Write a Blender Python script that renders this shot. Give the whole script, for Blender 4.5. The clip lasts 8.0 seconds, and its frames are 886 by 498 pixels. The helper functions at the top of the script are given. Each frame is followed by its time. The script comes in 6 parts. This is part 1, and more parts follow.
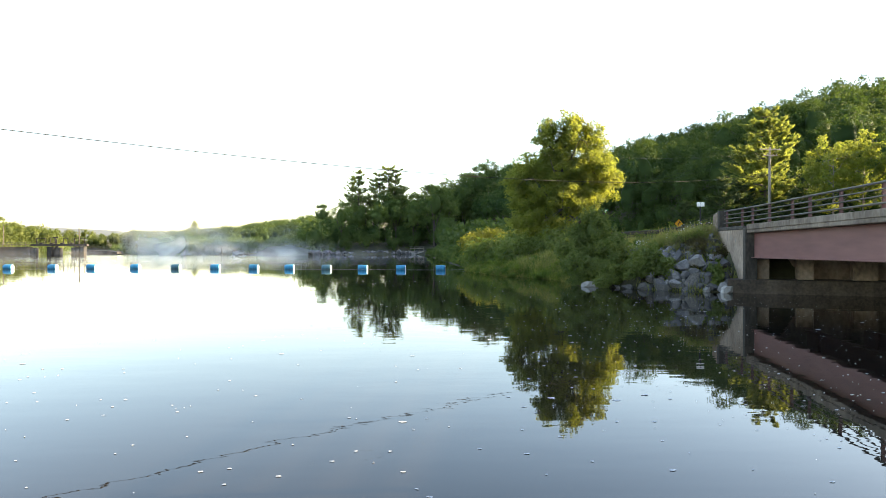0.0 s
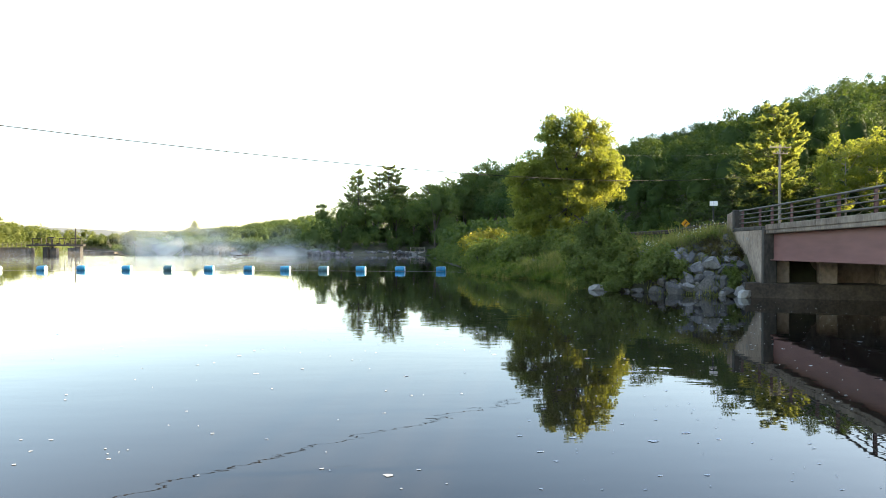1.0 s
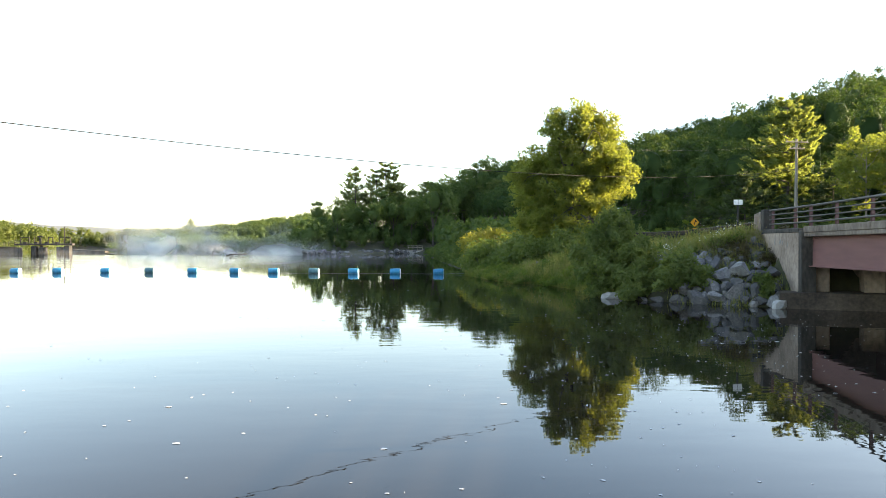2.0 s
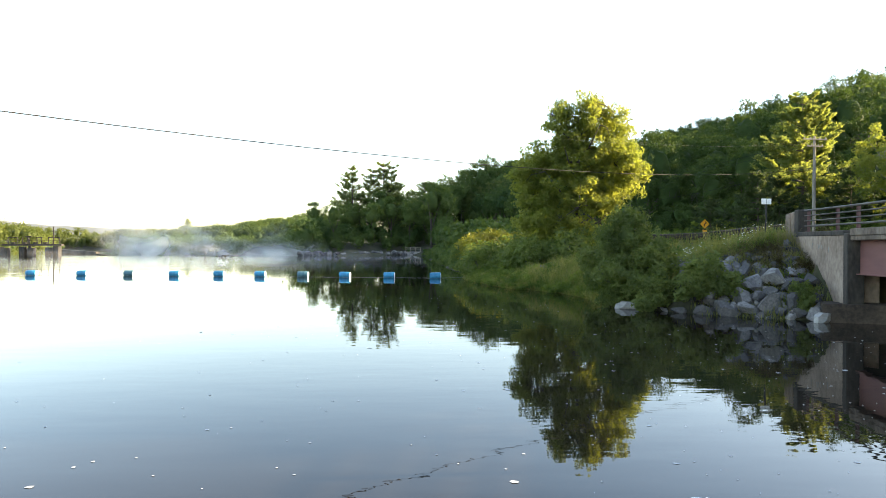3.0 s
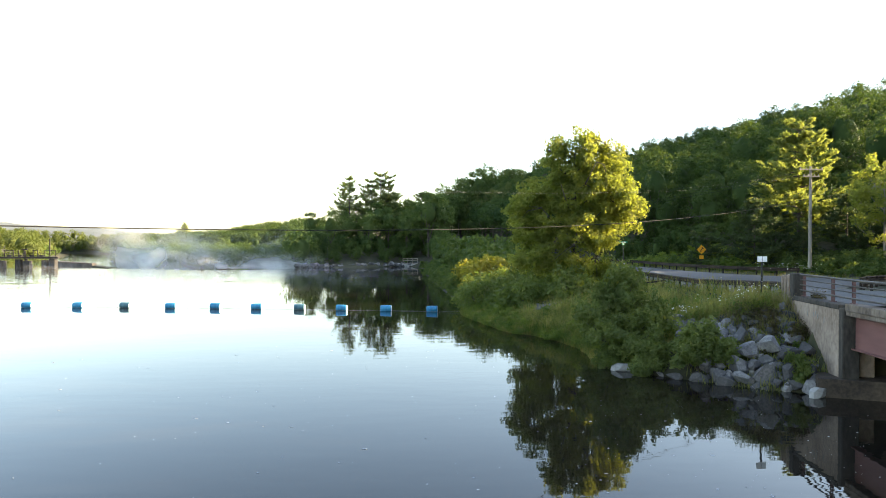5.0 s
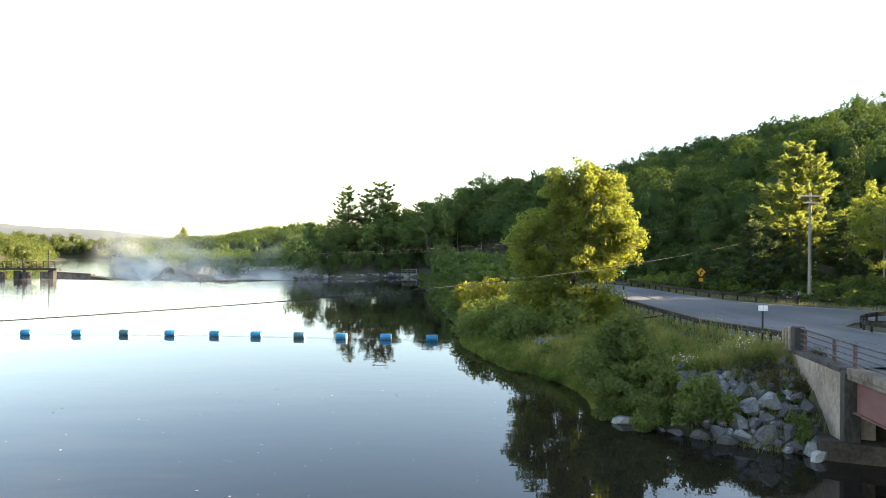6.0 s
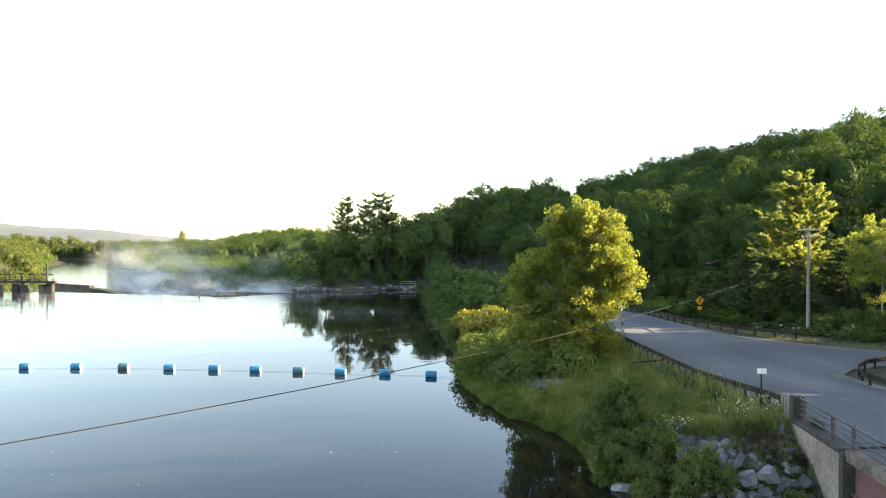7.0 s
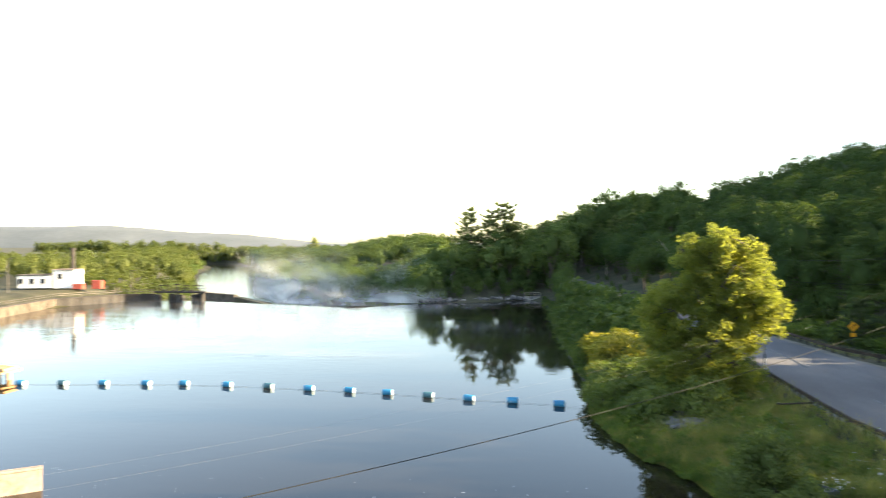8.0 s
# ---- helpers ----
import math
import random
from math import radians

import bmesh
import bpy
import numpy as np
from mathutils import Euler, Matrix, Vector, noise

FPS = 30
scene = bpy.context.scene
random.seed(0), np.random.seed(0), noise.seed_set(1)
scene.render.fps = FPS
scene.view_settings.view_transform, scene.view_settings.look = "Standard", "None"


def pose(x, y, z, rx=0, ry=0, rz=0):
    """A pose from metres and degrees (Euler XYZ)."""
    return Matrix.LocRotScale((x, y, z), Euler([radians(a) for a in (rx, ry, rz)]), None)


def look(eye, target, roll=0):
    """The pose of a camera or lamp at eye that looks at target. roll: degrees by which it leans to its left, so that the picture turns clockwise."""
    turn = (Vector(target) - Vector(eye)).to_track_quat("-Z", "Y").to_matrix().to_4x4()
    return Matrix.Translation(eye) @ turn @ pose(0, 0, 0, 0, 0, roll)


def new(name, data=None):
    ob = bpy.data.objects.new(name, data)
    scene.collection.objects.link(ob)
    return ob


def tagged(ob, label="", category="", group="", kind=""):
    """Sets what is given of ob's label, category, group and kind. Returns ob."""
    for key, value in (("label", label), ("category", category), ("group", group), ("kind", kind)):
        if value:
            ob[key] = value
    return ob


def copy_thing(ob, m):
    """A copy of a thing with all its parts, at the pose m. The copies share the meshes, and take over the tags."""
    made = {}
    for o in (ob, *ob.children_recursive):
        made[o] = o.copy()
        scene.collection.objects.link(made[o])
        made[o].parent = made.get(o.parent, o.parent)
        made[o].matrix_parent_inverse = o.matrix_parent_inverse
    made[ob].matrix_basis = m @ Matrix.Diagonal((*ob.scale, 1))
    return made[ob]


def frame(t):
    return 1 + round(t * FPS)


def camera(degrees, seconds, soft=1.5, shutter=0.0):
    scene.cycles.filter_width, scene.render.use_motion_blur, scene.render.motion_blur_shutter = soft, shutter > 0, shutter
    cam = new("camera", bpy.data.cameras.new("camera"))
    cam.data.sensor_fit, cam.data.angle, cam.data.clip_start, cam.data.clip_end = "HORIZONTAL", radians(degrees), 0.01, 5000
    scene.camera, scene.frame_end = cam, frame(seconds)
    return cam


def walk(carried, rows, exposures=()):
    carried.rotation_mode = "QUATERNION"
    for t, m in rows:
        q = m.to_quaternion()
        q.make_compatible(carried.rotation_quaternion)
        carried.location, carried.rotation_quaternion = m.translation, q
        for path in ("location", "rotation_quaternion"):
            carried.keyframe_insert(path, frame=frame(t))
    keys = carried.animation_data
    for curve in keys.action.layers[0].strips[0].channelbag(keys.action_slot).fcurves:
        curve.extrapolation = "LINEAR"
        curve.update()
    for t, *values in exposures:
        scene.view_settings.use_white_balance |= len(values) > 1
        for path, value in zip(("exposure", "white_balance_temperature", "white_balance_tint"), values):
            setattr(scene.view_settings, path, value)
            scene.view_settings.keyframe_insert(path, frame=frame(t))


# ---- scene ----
cam = camera(65.9, 8.0, soft=0.8, shutter=0.1)
PATH = [
    (0, (0.005, 0.25, 2.56), (0.07, 2.249, 2.547), -0.0),
    (0.5, (0.035, 0.922, 2.585), (0.098, 2.921, 2.573), -0.0),
    (1, (0.125, 2.325, 2.631), (0.187, 4.323, 2.618), 0.0),
    (1.5, (0.213, 4.095, 2.713), (0.275, 6.094, 2.697), 0.1),
    (1.7, (0.249, 4.858, 2.845), (0.313, 6.857, 2.825), -0.0),
    (2.8, (0.622, 9.57, 3.04), (0.689, 11.569, 3.018), -0.1),
    (3, (0.65, 9.974, 3.044), (0.718, 11.973, 3.026), 0.1),
    (3.5, (0.687, 10.151, 3.768), (0.757, 12.15, 3.751), 0.1),
    (4, (0.691, 10.076, 4.424), (0.763, 12.075, 4.407), 0.2),
    (4.5, (0.656, 10.035, 4.722), (0.729, 12.034, 4.704), 0.2),
    (4.7, (0.722, 10.024, 5.185), (0.795, 12.022, 5.166), 0.1),
    (5.8, (0.634, 10.055, 7.876), (0.713, 12.053, 7.857), 0.1),
    (6, (0.61, 10.078, 8.345), (0.689, 12.076, 8.329), 0.1),
    (6.5, (0.581, 10.107, 9.867), (0.662, 12.105, 9.85), 0.2),
    (7, (0.55, 10.064, 11.501), (0.633, 12.062, 11.484), 0.2),
    (7.5, (0.523, 10.038, 13.217), (0.611, 12.036, 13.2), 0.2),
    (7.8, (0.542, 9.999, 13.785), (0.631, 11.997, 13.77), 0.0),
    (7.9, (0.268, 9.819, 13.852), (0.243, 11.819, 13.835), -0.1),
    (8, (0.152, 9.689, 13.902), (-0.12, 11.67, 13.888), -0.3),
]
walk(cam, [(t, look(eye, target, roll)) for t, eye, target, roll in PATH],
     exposures=[(0, 2.64, 7600, 12), (8, 2.64, 7600, 12)])

# ---- sky, sun, exposure ----
SUN_ELEV, SUN_AZ = 16.5, 86.0          # degrees above the horizon; degrees clockwise from +y
world = bpy.data.worlds.new("sky")
scene.world = world
world.use_nodes = True
wn = world.node_tree.nodes
sky = wn.new("ShaderNodeTexSky")
sky.sky_type = "NISHITA"
sky.sun_disc = False
sky.sun_elevation = radians(SUN_ELEV)
sky.sun_rotation = radians(SUN_AZ)
sky.air_density, sky.dust_density, sky.ozone_density = 0.95, 1.0, 1.6
world.node_tree.links.new(sky.outputs[0], wn["Background"].inputs[0])
wn["Background"].inputs[1].default_value = 0.12
sun = new("sun", bpy.data.lights.new("sun", "SUN"))
sun.data.energy, sun.data.angle, sun.data.color = 5.0, radians(0.6), (1.0, 0.86, 0.62)
to_sun = Vector((math.sin(radians(SUN_AZ)) * math.cos(radians(SUN_ELEV)), math.cos(radians(SUN_AZ)) * math.cos(radians(SUN_ELEV)), math.sin(radians(SUN_ELEV))))
sun.matrix_world = look(to_sun * 300, (0, 0, 0))


# ---- materials ----
def nodes_of(name):
    m = bpy.data.materials.new(name)
    m.use_nodes = True
    return m, m.node_tree.nodes, m.node_tree.links, m.node_tree.nodes["Principled BSDF"]


def surface(name, colours, scale=1.0, rough=0.8, bump=0.3, fine=12.0, metal=0.0, spread=0.0, stretch=(1, 1, 1), bump_dist=0.02):
    """Colours mixed by noise at two scales with fine relief; spread: variation from piece to piece."""
    m, n, l, bsdf = nodes_of(name)
    geo = n.new("ShaderNodeNewGeometry")
    mp = n.new("ShaderNodeMapping")
    mp.inputs["Scale"].default_value = stretch
    l.new(geo.outputs["Position"], mp.inputs["Vector"])
    big, small = n.new("ShaderNodeTexNoise"), n.new("ShaderNodeTexNoise")
    big.inputs["Scale"].default_value, small.inputs["Scale"].default_value = scale, scale * fine
    big.inputs["Detail"].default_value, small.inputs["Detail"].default_value = 4, 5
    for t in (big, small):
        l.new(mp.outputs[0], t.inputs["Vector"])
    add = n.new("ShaderNodeMath")
    add.operation = "MULTIPLY_ADD"
    l.new(small.outputs[0], add.inputs[0])
    add.inputs[1].default_value = 0.6
    l.new(big.outputs[0], add.inputs[2])
    last = add
    if spread:
        info = n.new("ShaderNodeObjectInfo")
        extra = n.new("ShaderNodeMath")
        extra.operation = "MULTIPLY_ADD"
        l.new(info.outputs["Random"], extra.inputs[0])
        extra.inputs[1].default_value = spread
        l.new(add.outputs[0], extra.inputs[2])
        last = extra
    ramp = n.new("ShaderNodeValToRGB")
    lo, hi = 0.5, 1.1 + spread
    while len(ramp.color_ramp.elements) < len(colours):
        ramp.color_ramp.elements.new(0.5)
    norm = n.new("ShaderNodeMapRange")
    norm.inputs["From Min"].default_value, norm.inputs["From Max"].default_value = lo, hi
    l.new(last.outputs[0], norm.inputs["Value"])
    for i, c in enumerate(colours):
        ramp.color_ramp.elements[i].position = 0.1 + 0.8 * i / max(1, len(colours) - 1)
        ramp.color_ramp.elements[i].color = (*c, 1)
    l.new(norm.outputs[0], ramp.inputs[0])
    l.new(ramp.outputs[0], bsdf.inputs["Base Color"])
    bsdf.inputs["Roughness"].default_value, bsdf.inputs["Metallic"].default_value = rough, metal
    bsdf.inputs["Specular IOR Level"].default_value = 0.3
    if bump:
        b = n.new("ShaderNodeBump")
        b.inputs["Strength"].default_value, b.inputs["Distance"].default_value = bump, bump_dist
        l.new(add.outputs[0], b.inputs["Height"])
        l.new(b.outputs[0], bsdf.inputs["Normal"])
    return m


def foliage(name, dark, light, glow=0.45, patch=0.35, each=0.2, gloss=0.2):
    """Leaves that let some light through; each leaf and each part of the crown differs a little."""
    m, n, l, bsdf = nodes_of(name)
    geo = n.new("ShaderNodeNewGeometry")
    info = n.new("ShaderNodeObjectInfo")
    noise_t = n.new("ShaderNodeTexNoise")
    noise_t.inputs["Scale"].default_value = patch
    l.new(geo.outputs["Position"], noise_t.inputs["Vector"])
    a = n.new("ShaderNodeMath"); a.operation = "MULTIPLY_ADD"
    l.new(geo.outputs["Random Per Island"], a.inputs[0]); a.inputs[1].default_value = each
    l.new(noise_t.outputs[0], a.inputs[2])
    b = n.new("ShaderNodeMath"); b.operation = "MULTIPLY_ADD"
    l.new(info.outputs["Random"], b.inputs[0]); b.inputs[1].default_value = 0.35
    l.new(a.outputs[0], b.inputs[2])
    r = n.new("ShaderNodeMapRange")
    r.inputs["From Min"].default_value, r.inputs["From Max"].default_value = 0.4, 1.15
    l.new(b.outputs[0], r.inputs["Value"])
    mix = n.new("ShaderNodeMix"); mix.data_type = "RGBA"
    l.new(r.outputs[0], mix.inputs["Factor"])
    mix.inputs["A"].default_value, mix.inputs["B"].default_value = (*dark, 1), (*light, 1)
    l.new(mix.outputs["Result"], bsdf.inputs["Base Color"])
    bsdf.inputs["Roughness"].default_value = 0.6
    bsdf.inputs["Specular IOR Level"].default_value = gloss
    tr = n.new("ShaderNodeBsdfTranslucent")
    warm = n.new("ShaderNodeMix"); warm.data_type = "RGBA"; warm.blend_type = "MULTIPLY"
    warm.inputs["Factor"].default_value = 1
    l.new(mix.outputs["Result"], warm.inputs["A"]); warm.inputs["B"].default_value = (1.45, 1.4, 0.6, 1)
    l.new(warm.outputs["Result"], tr.inputs["Color"])
    ms = n.new("ShaderNodeMixShader")
    ms.inputs[0].default_value = glow
    l.new(bsdf.outputs[0], ms.inputs[1]); l.new(tr.outputs[0], ms.inputs[2])
    l.new(ms.outputs[0], n["Material Output"].inputs["Surface"])
    return m


def water_material(name, deep, ripple):
    m, n, l, bsdf = nodes_of(name)
    bsdf.inputs["Base Color"].default_value = (*deep, 1)
    bsdf.inputs["Roughness"].default_value = 0.008
    bsdf.inputs["IOR"].default_value = 1.333
    geo = n.new("ShaderNodeNewGeometry")
    height = None
    for s, k, stretch in ((1.3, 1.0, (0.4, 1.0, 1)), (0.16, 2.5, (0.6, 1, 1)), (5.0, 0.16, (0.45, 1.0, 1))):
        mp = n.new("ShaderNodeMapping"); mp.inputs["Scale"].default_value = stretch
        l.new(geo.outputs["Position"], mp.inputs["Vector"])
        t = n.new("ShaderNodeTexNoise"); t.inputs["Scale"].default_value = s; t.inputs["Detail"].default_value = 2
        l.new(mp.outputs[0], t.inputs["Vector"])
        k_node = n.new("ShaderNodeMath"); k_node.operation = "MULTIPLY_ADD"
        l.new(t.outputs[0], k_node.inputs[0]); k_node.inputs[1].default_value = k
        if height is None:
            k_node.inputs[2].default_value = 0
        else:
            l.new(height.outputs[0], k_node.inputs[2])
        height = k_node
    # calm lanes between rippled ones
    lane = n.new("ShaderNodeTexNoise"); lane.inputs["Scale"].default_value = 0.035
    l.new(geo.outputs["Position"], lane.inputs["Vector"])
    lm = n.new("ShaderNodeMapRange"); lm.inputs["From Min"].default_value, lm.inputs["From Max"].default_value = 0.35, 0.7
    lm.inputs["To Min"].default_value, lm.inputs["To Max"].default_value = 0.35 * ripple, ripple
    l.new(lane.outputs[0], lm.inputs["Value"])
    # the current quickens and ruffles the water towards the dam's lip
    sep = n.new("ShaderNodeSeparateXYZ"); l.new(geo.outputs["Position"], sep.inputs[0])
    flow = n.new("ShaderNodeMapRange"); flow.interpolation_type = "SMOOTHSTEP"
    flow.inputs["From Min"].default_value, flow.inputs["From Max"].default_value = -14.0, -30.0
    l.new(sep.outputs["X"], flow.inputs["Value"])
    lip = n.new("ShaderNodeMapRange"); lip.interpolation_type = "SMOOTHSTEP"
    lip.inputs["From Min"].default_value, lip.inputs["From Max"].default_value = 70.0, 140.0
    lip.inputs["To Max"].default_value = 0.7
    l.new(sep.outputs["Y"], lip.inputs["Value"])
    both = n.new("ShaderNodeMath"); both.operation = "MULTIPLY_ADD"
    l.new(flow.outputs[0], both.inputs[0]); l.new(lip.outputs[0], both.inputs[1]); l.new(lm.outputs[0], both.inputs[2])
    b = n.new("ShaderNodeBump"); b.inputs["Distance"].default_value = 0.05
    l.new(both.outputs[0], b.inputs["Strength"])
    l.new(height.outputs[0], b.inputs["Height"]); l.new(b.outputs[0], bsdf.inputs["Normal"])
    return m


def plain(name, c, rough=0.5, metal=0.0):
    return surface(name, [tuple(v * 0.8 for v in c), tuple(min(1, v * 1.12) for v in c)], 2.0, rough, 0.1, 9.0, metal)


M = {}
M["ground"] = surface("soil_and_litter", [(0.026, 0.026, 0.014), (0.046, 0.046, 0.022), (0.08, 0.07, 0.042)], 0.25, 0.95, 0.6, 9, bump_dist=0.1)
M["road"] = surface("worn_asphalt", [(0.066, 0.065, 0.067), (0.092, 0.091, 0.093), (0.128, 0.126, 0.124)], 0.25, 0.85, 0.3, 60, stretch=(1, 0.35, 1), bump_dist=0.01)
M["shoulder"] = surface("gravel_shoulder", [(0.10, 0.09, 0.07), (0.19, 0.17, 0.14)], 0.8, 0.95, 0.6, 20)
M["paint"] = surface("worn_road_paint", [(0.09, 0.09, 0.09), (0.2, 0.2, 0.195)], 0.9, 0.8, 0.1, 14)
M["concrete"] = surface("weathered_concrete", [(0.12, 0.088, 0.068), (0.245, 0.186, 0.145), (0.36, 0.288, 0.23)], 0.6, 0.9, 0.5, 10, stretch=(1, 1, 0.7))
M["concrete_dark"] = surface("damp_stained_concrete", [(0.036, 0.029, 0.023), (0.092, 0.075, 0.058), (0.165, 0.138, 0.108)], 0.7, 0.85, 0.5, 10, stretch=(1, 1, 0.6))
# Dark concrete for stained parts, and for shade painted between the end posts
M["stained"] = surface("stained_and_shade_dark_concrete", [(0.03, 0.026, 0.022), (0.062, 0.053, 0.045), (0.11, 0.095, 0.08)], 0.8, 0.9, 0.5, 10, stretch=(1, 1, 0.4))
# Grimy kerb tone, darkened further in colour for its under-lit face
M["kerb"] = surface("grimy_underlit_kerb_concrete", [(0.085, 0.064, 0.05), (0.165, 0.128, 0.1), (0.26, 0.21, 0.168)], 0.7, 0.9, 0.5, 10, stretch=(1, 1, 0.6))
M["wet_brown"] = surface("wet_brown_concrete", [(0.03, 0.022, 0.016), (0.068, 0.05, 0.037), (0.105, 0.08, 0.06)], 0.8, 0.8, 0.5, 10)
M["girder"] = surface("faded_red_paint_on_steel", [(0.145, 0.066, 0.06), (0.185, 0.086, 0.078), (0.225, 0.112, 0.1)], 0.3, 0.6, 0.1, 8, stretch=(0.25, 0.25, 1.6))
M["rail"] = surface("dull_galvanised_steel", [(0.075, 0.065, 0.057), (0.15, 0.135, 0.122)], 1.5, 0.6, 0.15, 8, 0.5)
M["rail_red"] = surface("dull_red_painted_steel", [(0.10, 0.055, 0.05), (0.17, 0.095, 0.088)], 1.5, 0.65, 0.15, 8, 0.1)
M["rust"] = surface("rusted_weathering_steel", [(0.02, 0.014, 0.011), (0.042, 0.029, 0.021), (0.075, 0.052, 0.038)], 1.8, 0.75, 0.3, 9, 0.3)
M["wood"] = surface("grey_weathered_wood", [(0.16, 0.135, 0.11), (0.30, 0.265, 0.22)], 1.5, 0.85, 0.4, 8, stretch=(3, 3, 0.3))
M["rock"] = surface("grey_granite", [(0.04, 0.038, 0.037), (0.1, 0.096, 0.095), (0.28, 0.27, 0.262)], 1.6, 0.85, 0.6, 7, spread=0.5, bump_dist=0.04)
M["pale_rock"] = surface("pale_granite", [(0.17, 0.165, 0.155), (0.34, 0.335, 0.32)], 1.2, 0.85, 0.5, 7)
M["blue"] = surface("blue_plastic", [(0.014, 0.15, 0.28), (0.025, 0.25, 0.42)], 1.6, 0.4, 0.05, 8)
M["teal"] = surface("faded_dark_plastic", [(0.03, 0.10, 0.13), (0.07, 0.17, 0.20)], 1.6, 0.5, 0.05, 8)
# Barrel end plastic made pale in colour to show sunlight on it
M["barrel_end"] = surface("sunlit_pale_plastic", [(0.34, 0.46, 0.54), (0.55, 0.64, 0.70)], 1.6, 0.45, 0.05, 8)
M["rope"] = plain("grey_rope", (0.2, 0.2, 0.19), 0.9)
M["bark"] = surface("grey_brown_bark", [(0.045, 0.036, 0.028), (0.11, 0.09, 0.072)], 1.2, 0.95, 0.8, 8, stretch=(2, 2, 0.4))
M["pale_bark"] = surface("pale_bark", [(0.14, 0.12, 0.10), (0.28, 0.25, 0.21)], 1.2, 0.95, 0.8, 8, stretch=(2, 2, 0.4))
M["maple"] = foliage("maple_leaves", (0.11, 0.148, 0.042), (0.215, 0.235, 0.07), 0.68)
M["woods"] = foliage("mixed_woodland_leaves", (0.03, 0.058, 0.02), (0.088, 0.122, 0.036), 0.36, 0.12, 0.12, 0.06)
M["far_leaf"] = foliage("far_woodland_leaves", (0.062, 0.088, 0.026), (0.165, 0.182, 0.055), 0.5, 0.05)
# Lakeside leaves lightened in colour for the hazy air before them
M["shore_leaf"] = foliage("haze_lightened_lakeside_leaves", (0.052, 0.088, 0.032), (0.125, 0.17, 0.056), 0.42, 0.12, 0.12, 0.06)
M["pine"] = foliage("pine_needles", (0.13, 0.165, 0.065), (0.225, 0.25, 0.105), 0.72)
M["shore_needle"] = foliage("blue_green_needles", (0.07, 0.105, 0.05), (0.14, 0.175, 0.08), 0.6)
# Pine needles with the shade on them put into the colour
M["shade_needle"] = foliage("shaded_pine_needles", (0.03, 0.05, 0.024), (0.07, 0.095, 0.04), 0.35)
M["willow"] = foliage("narrow_grey_green_leaves", (0.066, 0.098, 0.031), (0.162, 0.195, 0.062), 0.45, 0.8)
M["weed"] = foliage("leafy_weeds", (0.066, 0.112, 0.025), (0.195, 0.24, 0.056), 0.5, 0.7)
M["shrub"] = foliage("shrub_leaves", (0.052, 0.086, 0.025), (0.135, 0.172, 0.05), 0.45, 0.6)
# Shrub leaves turned yellow in colour to show the sun on them
M["sumac"] = foliage("sun_yellow_shrub_leaves", (0.12, 0.14, 0.026), (0.3, 0.26, 0.05), 0.5, 0.8)
M["grass"] = foliage("tall_grass", (0.085, 0.118, 0.034), (0.3, 0.275, 0.11), 0.48, 0.9)
M["brown"] = foliage("withered_weed_leaves", (0.055, 0.05, 0.028), (0.15, 0.115, 0.062), 0.4, 0.9)
M["dry"] = foliage("dry_grass_heads", (0.14, 0.12, 0.06), (0.28, 0.25, 0.13), 0.4, 0.6)
M["petal"] = plain("white_petals", (0.75, 0.75, 0.70), 0.8)
M["water"] = water_material("dark_still_water", (0.0125, 0.0105, 0.008), 0.11)
M["river"] = water_material("river_water", (0.012, 0.012, 0.010), 0.12)
M["foam"] = plain("foam_flecks", (0.5, 0.52, 0.53), 0.9)
M["sign_y"] = plain("yellow_sign_face", (0.75, 0.33, 0.02), 0.45)
M["black"] = plain("black_paint", (0.02, 0.02, 0.02), 0.5)
M["white"] = plain("white_paint", (0.72, 0.72, 0.70), 0.55)
M["green"] = plain("green_sign_face", (0.02, 0.22, 0.11), 0.45)
M["red"] = plain("red_paint", (0.38, 0.08, 0.055), 0.6)
M["orange"] = surface("weathered_timber", [(0.38, 0.22, 0.11), (0.55, 0.36, 0.2)], 1.2, 0.8, 0.4, 8)
M["steel_dark"] = surface("dark_gate_steel", [(0.025, 0.022, 0.02), (0.07, 0.06, 0.052)], 1.0, 0.7, 0.3, 8, 0.2)
# Gate and wall masonry, its colour darkened to stand for shade on it
M["gate_stone"] = surface("shade_dark_masonry", [(0.012, 0.011, 0.01), (0.03, 0.027, 0.024), (0.055, 0.05, 0.044)], 0.7, 0.8, 0.5, 10, stretch=(1, 1, 0.25))
# Haze over the far ridge is mixed into its pale colour
M["far_hill"] = surface("haze_pale_wooded_ridge", [(0.085, 0.10, 0.105), (0.12, 0.135, 0.14)], 0.004, 1.0, 0, 12)
M["glass"] = plain("dark_window_glass", (0.03, 0.035, 0.04), 0.1)
M["insulator"] = plain("glazed_insulator", (0.22, 0.2, 0.19), 0.2)


# ---- helpers for building ----
def mesh_np(name, verts, faces, material, smooth=False):
    """A mesh from arrays; faces all have the same number of corners."""
    verts, faces = np.asarray(verts, np.float32), np.asarray(faces, np.int32)
    me = bpy.data.meshes.new(name)
    k = faces.shape[1]
    me.vertices.add(len(verts)); me.loops.add(faces.size); me.polygons.add(len(faces))
    me.vertices.foreach_set("co", verts.ravel())
    me.loops.foreach_set("vertex_index", faces.ravel())
    me.polygons.foreach_set("loop_start", np.arange(0, faces.size, k, dtype=np.int32))
    if smooth:
        me.polygons.foreach_set("use_smooth", np.ones(len(faces), bool))
    me.update(calc_edges=True)
    me.materials.append(material)
    return me


def under(ob, parent):
    ob.parent = parent
    return ob


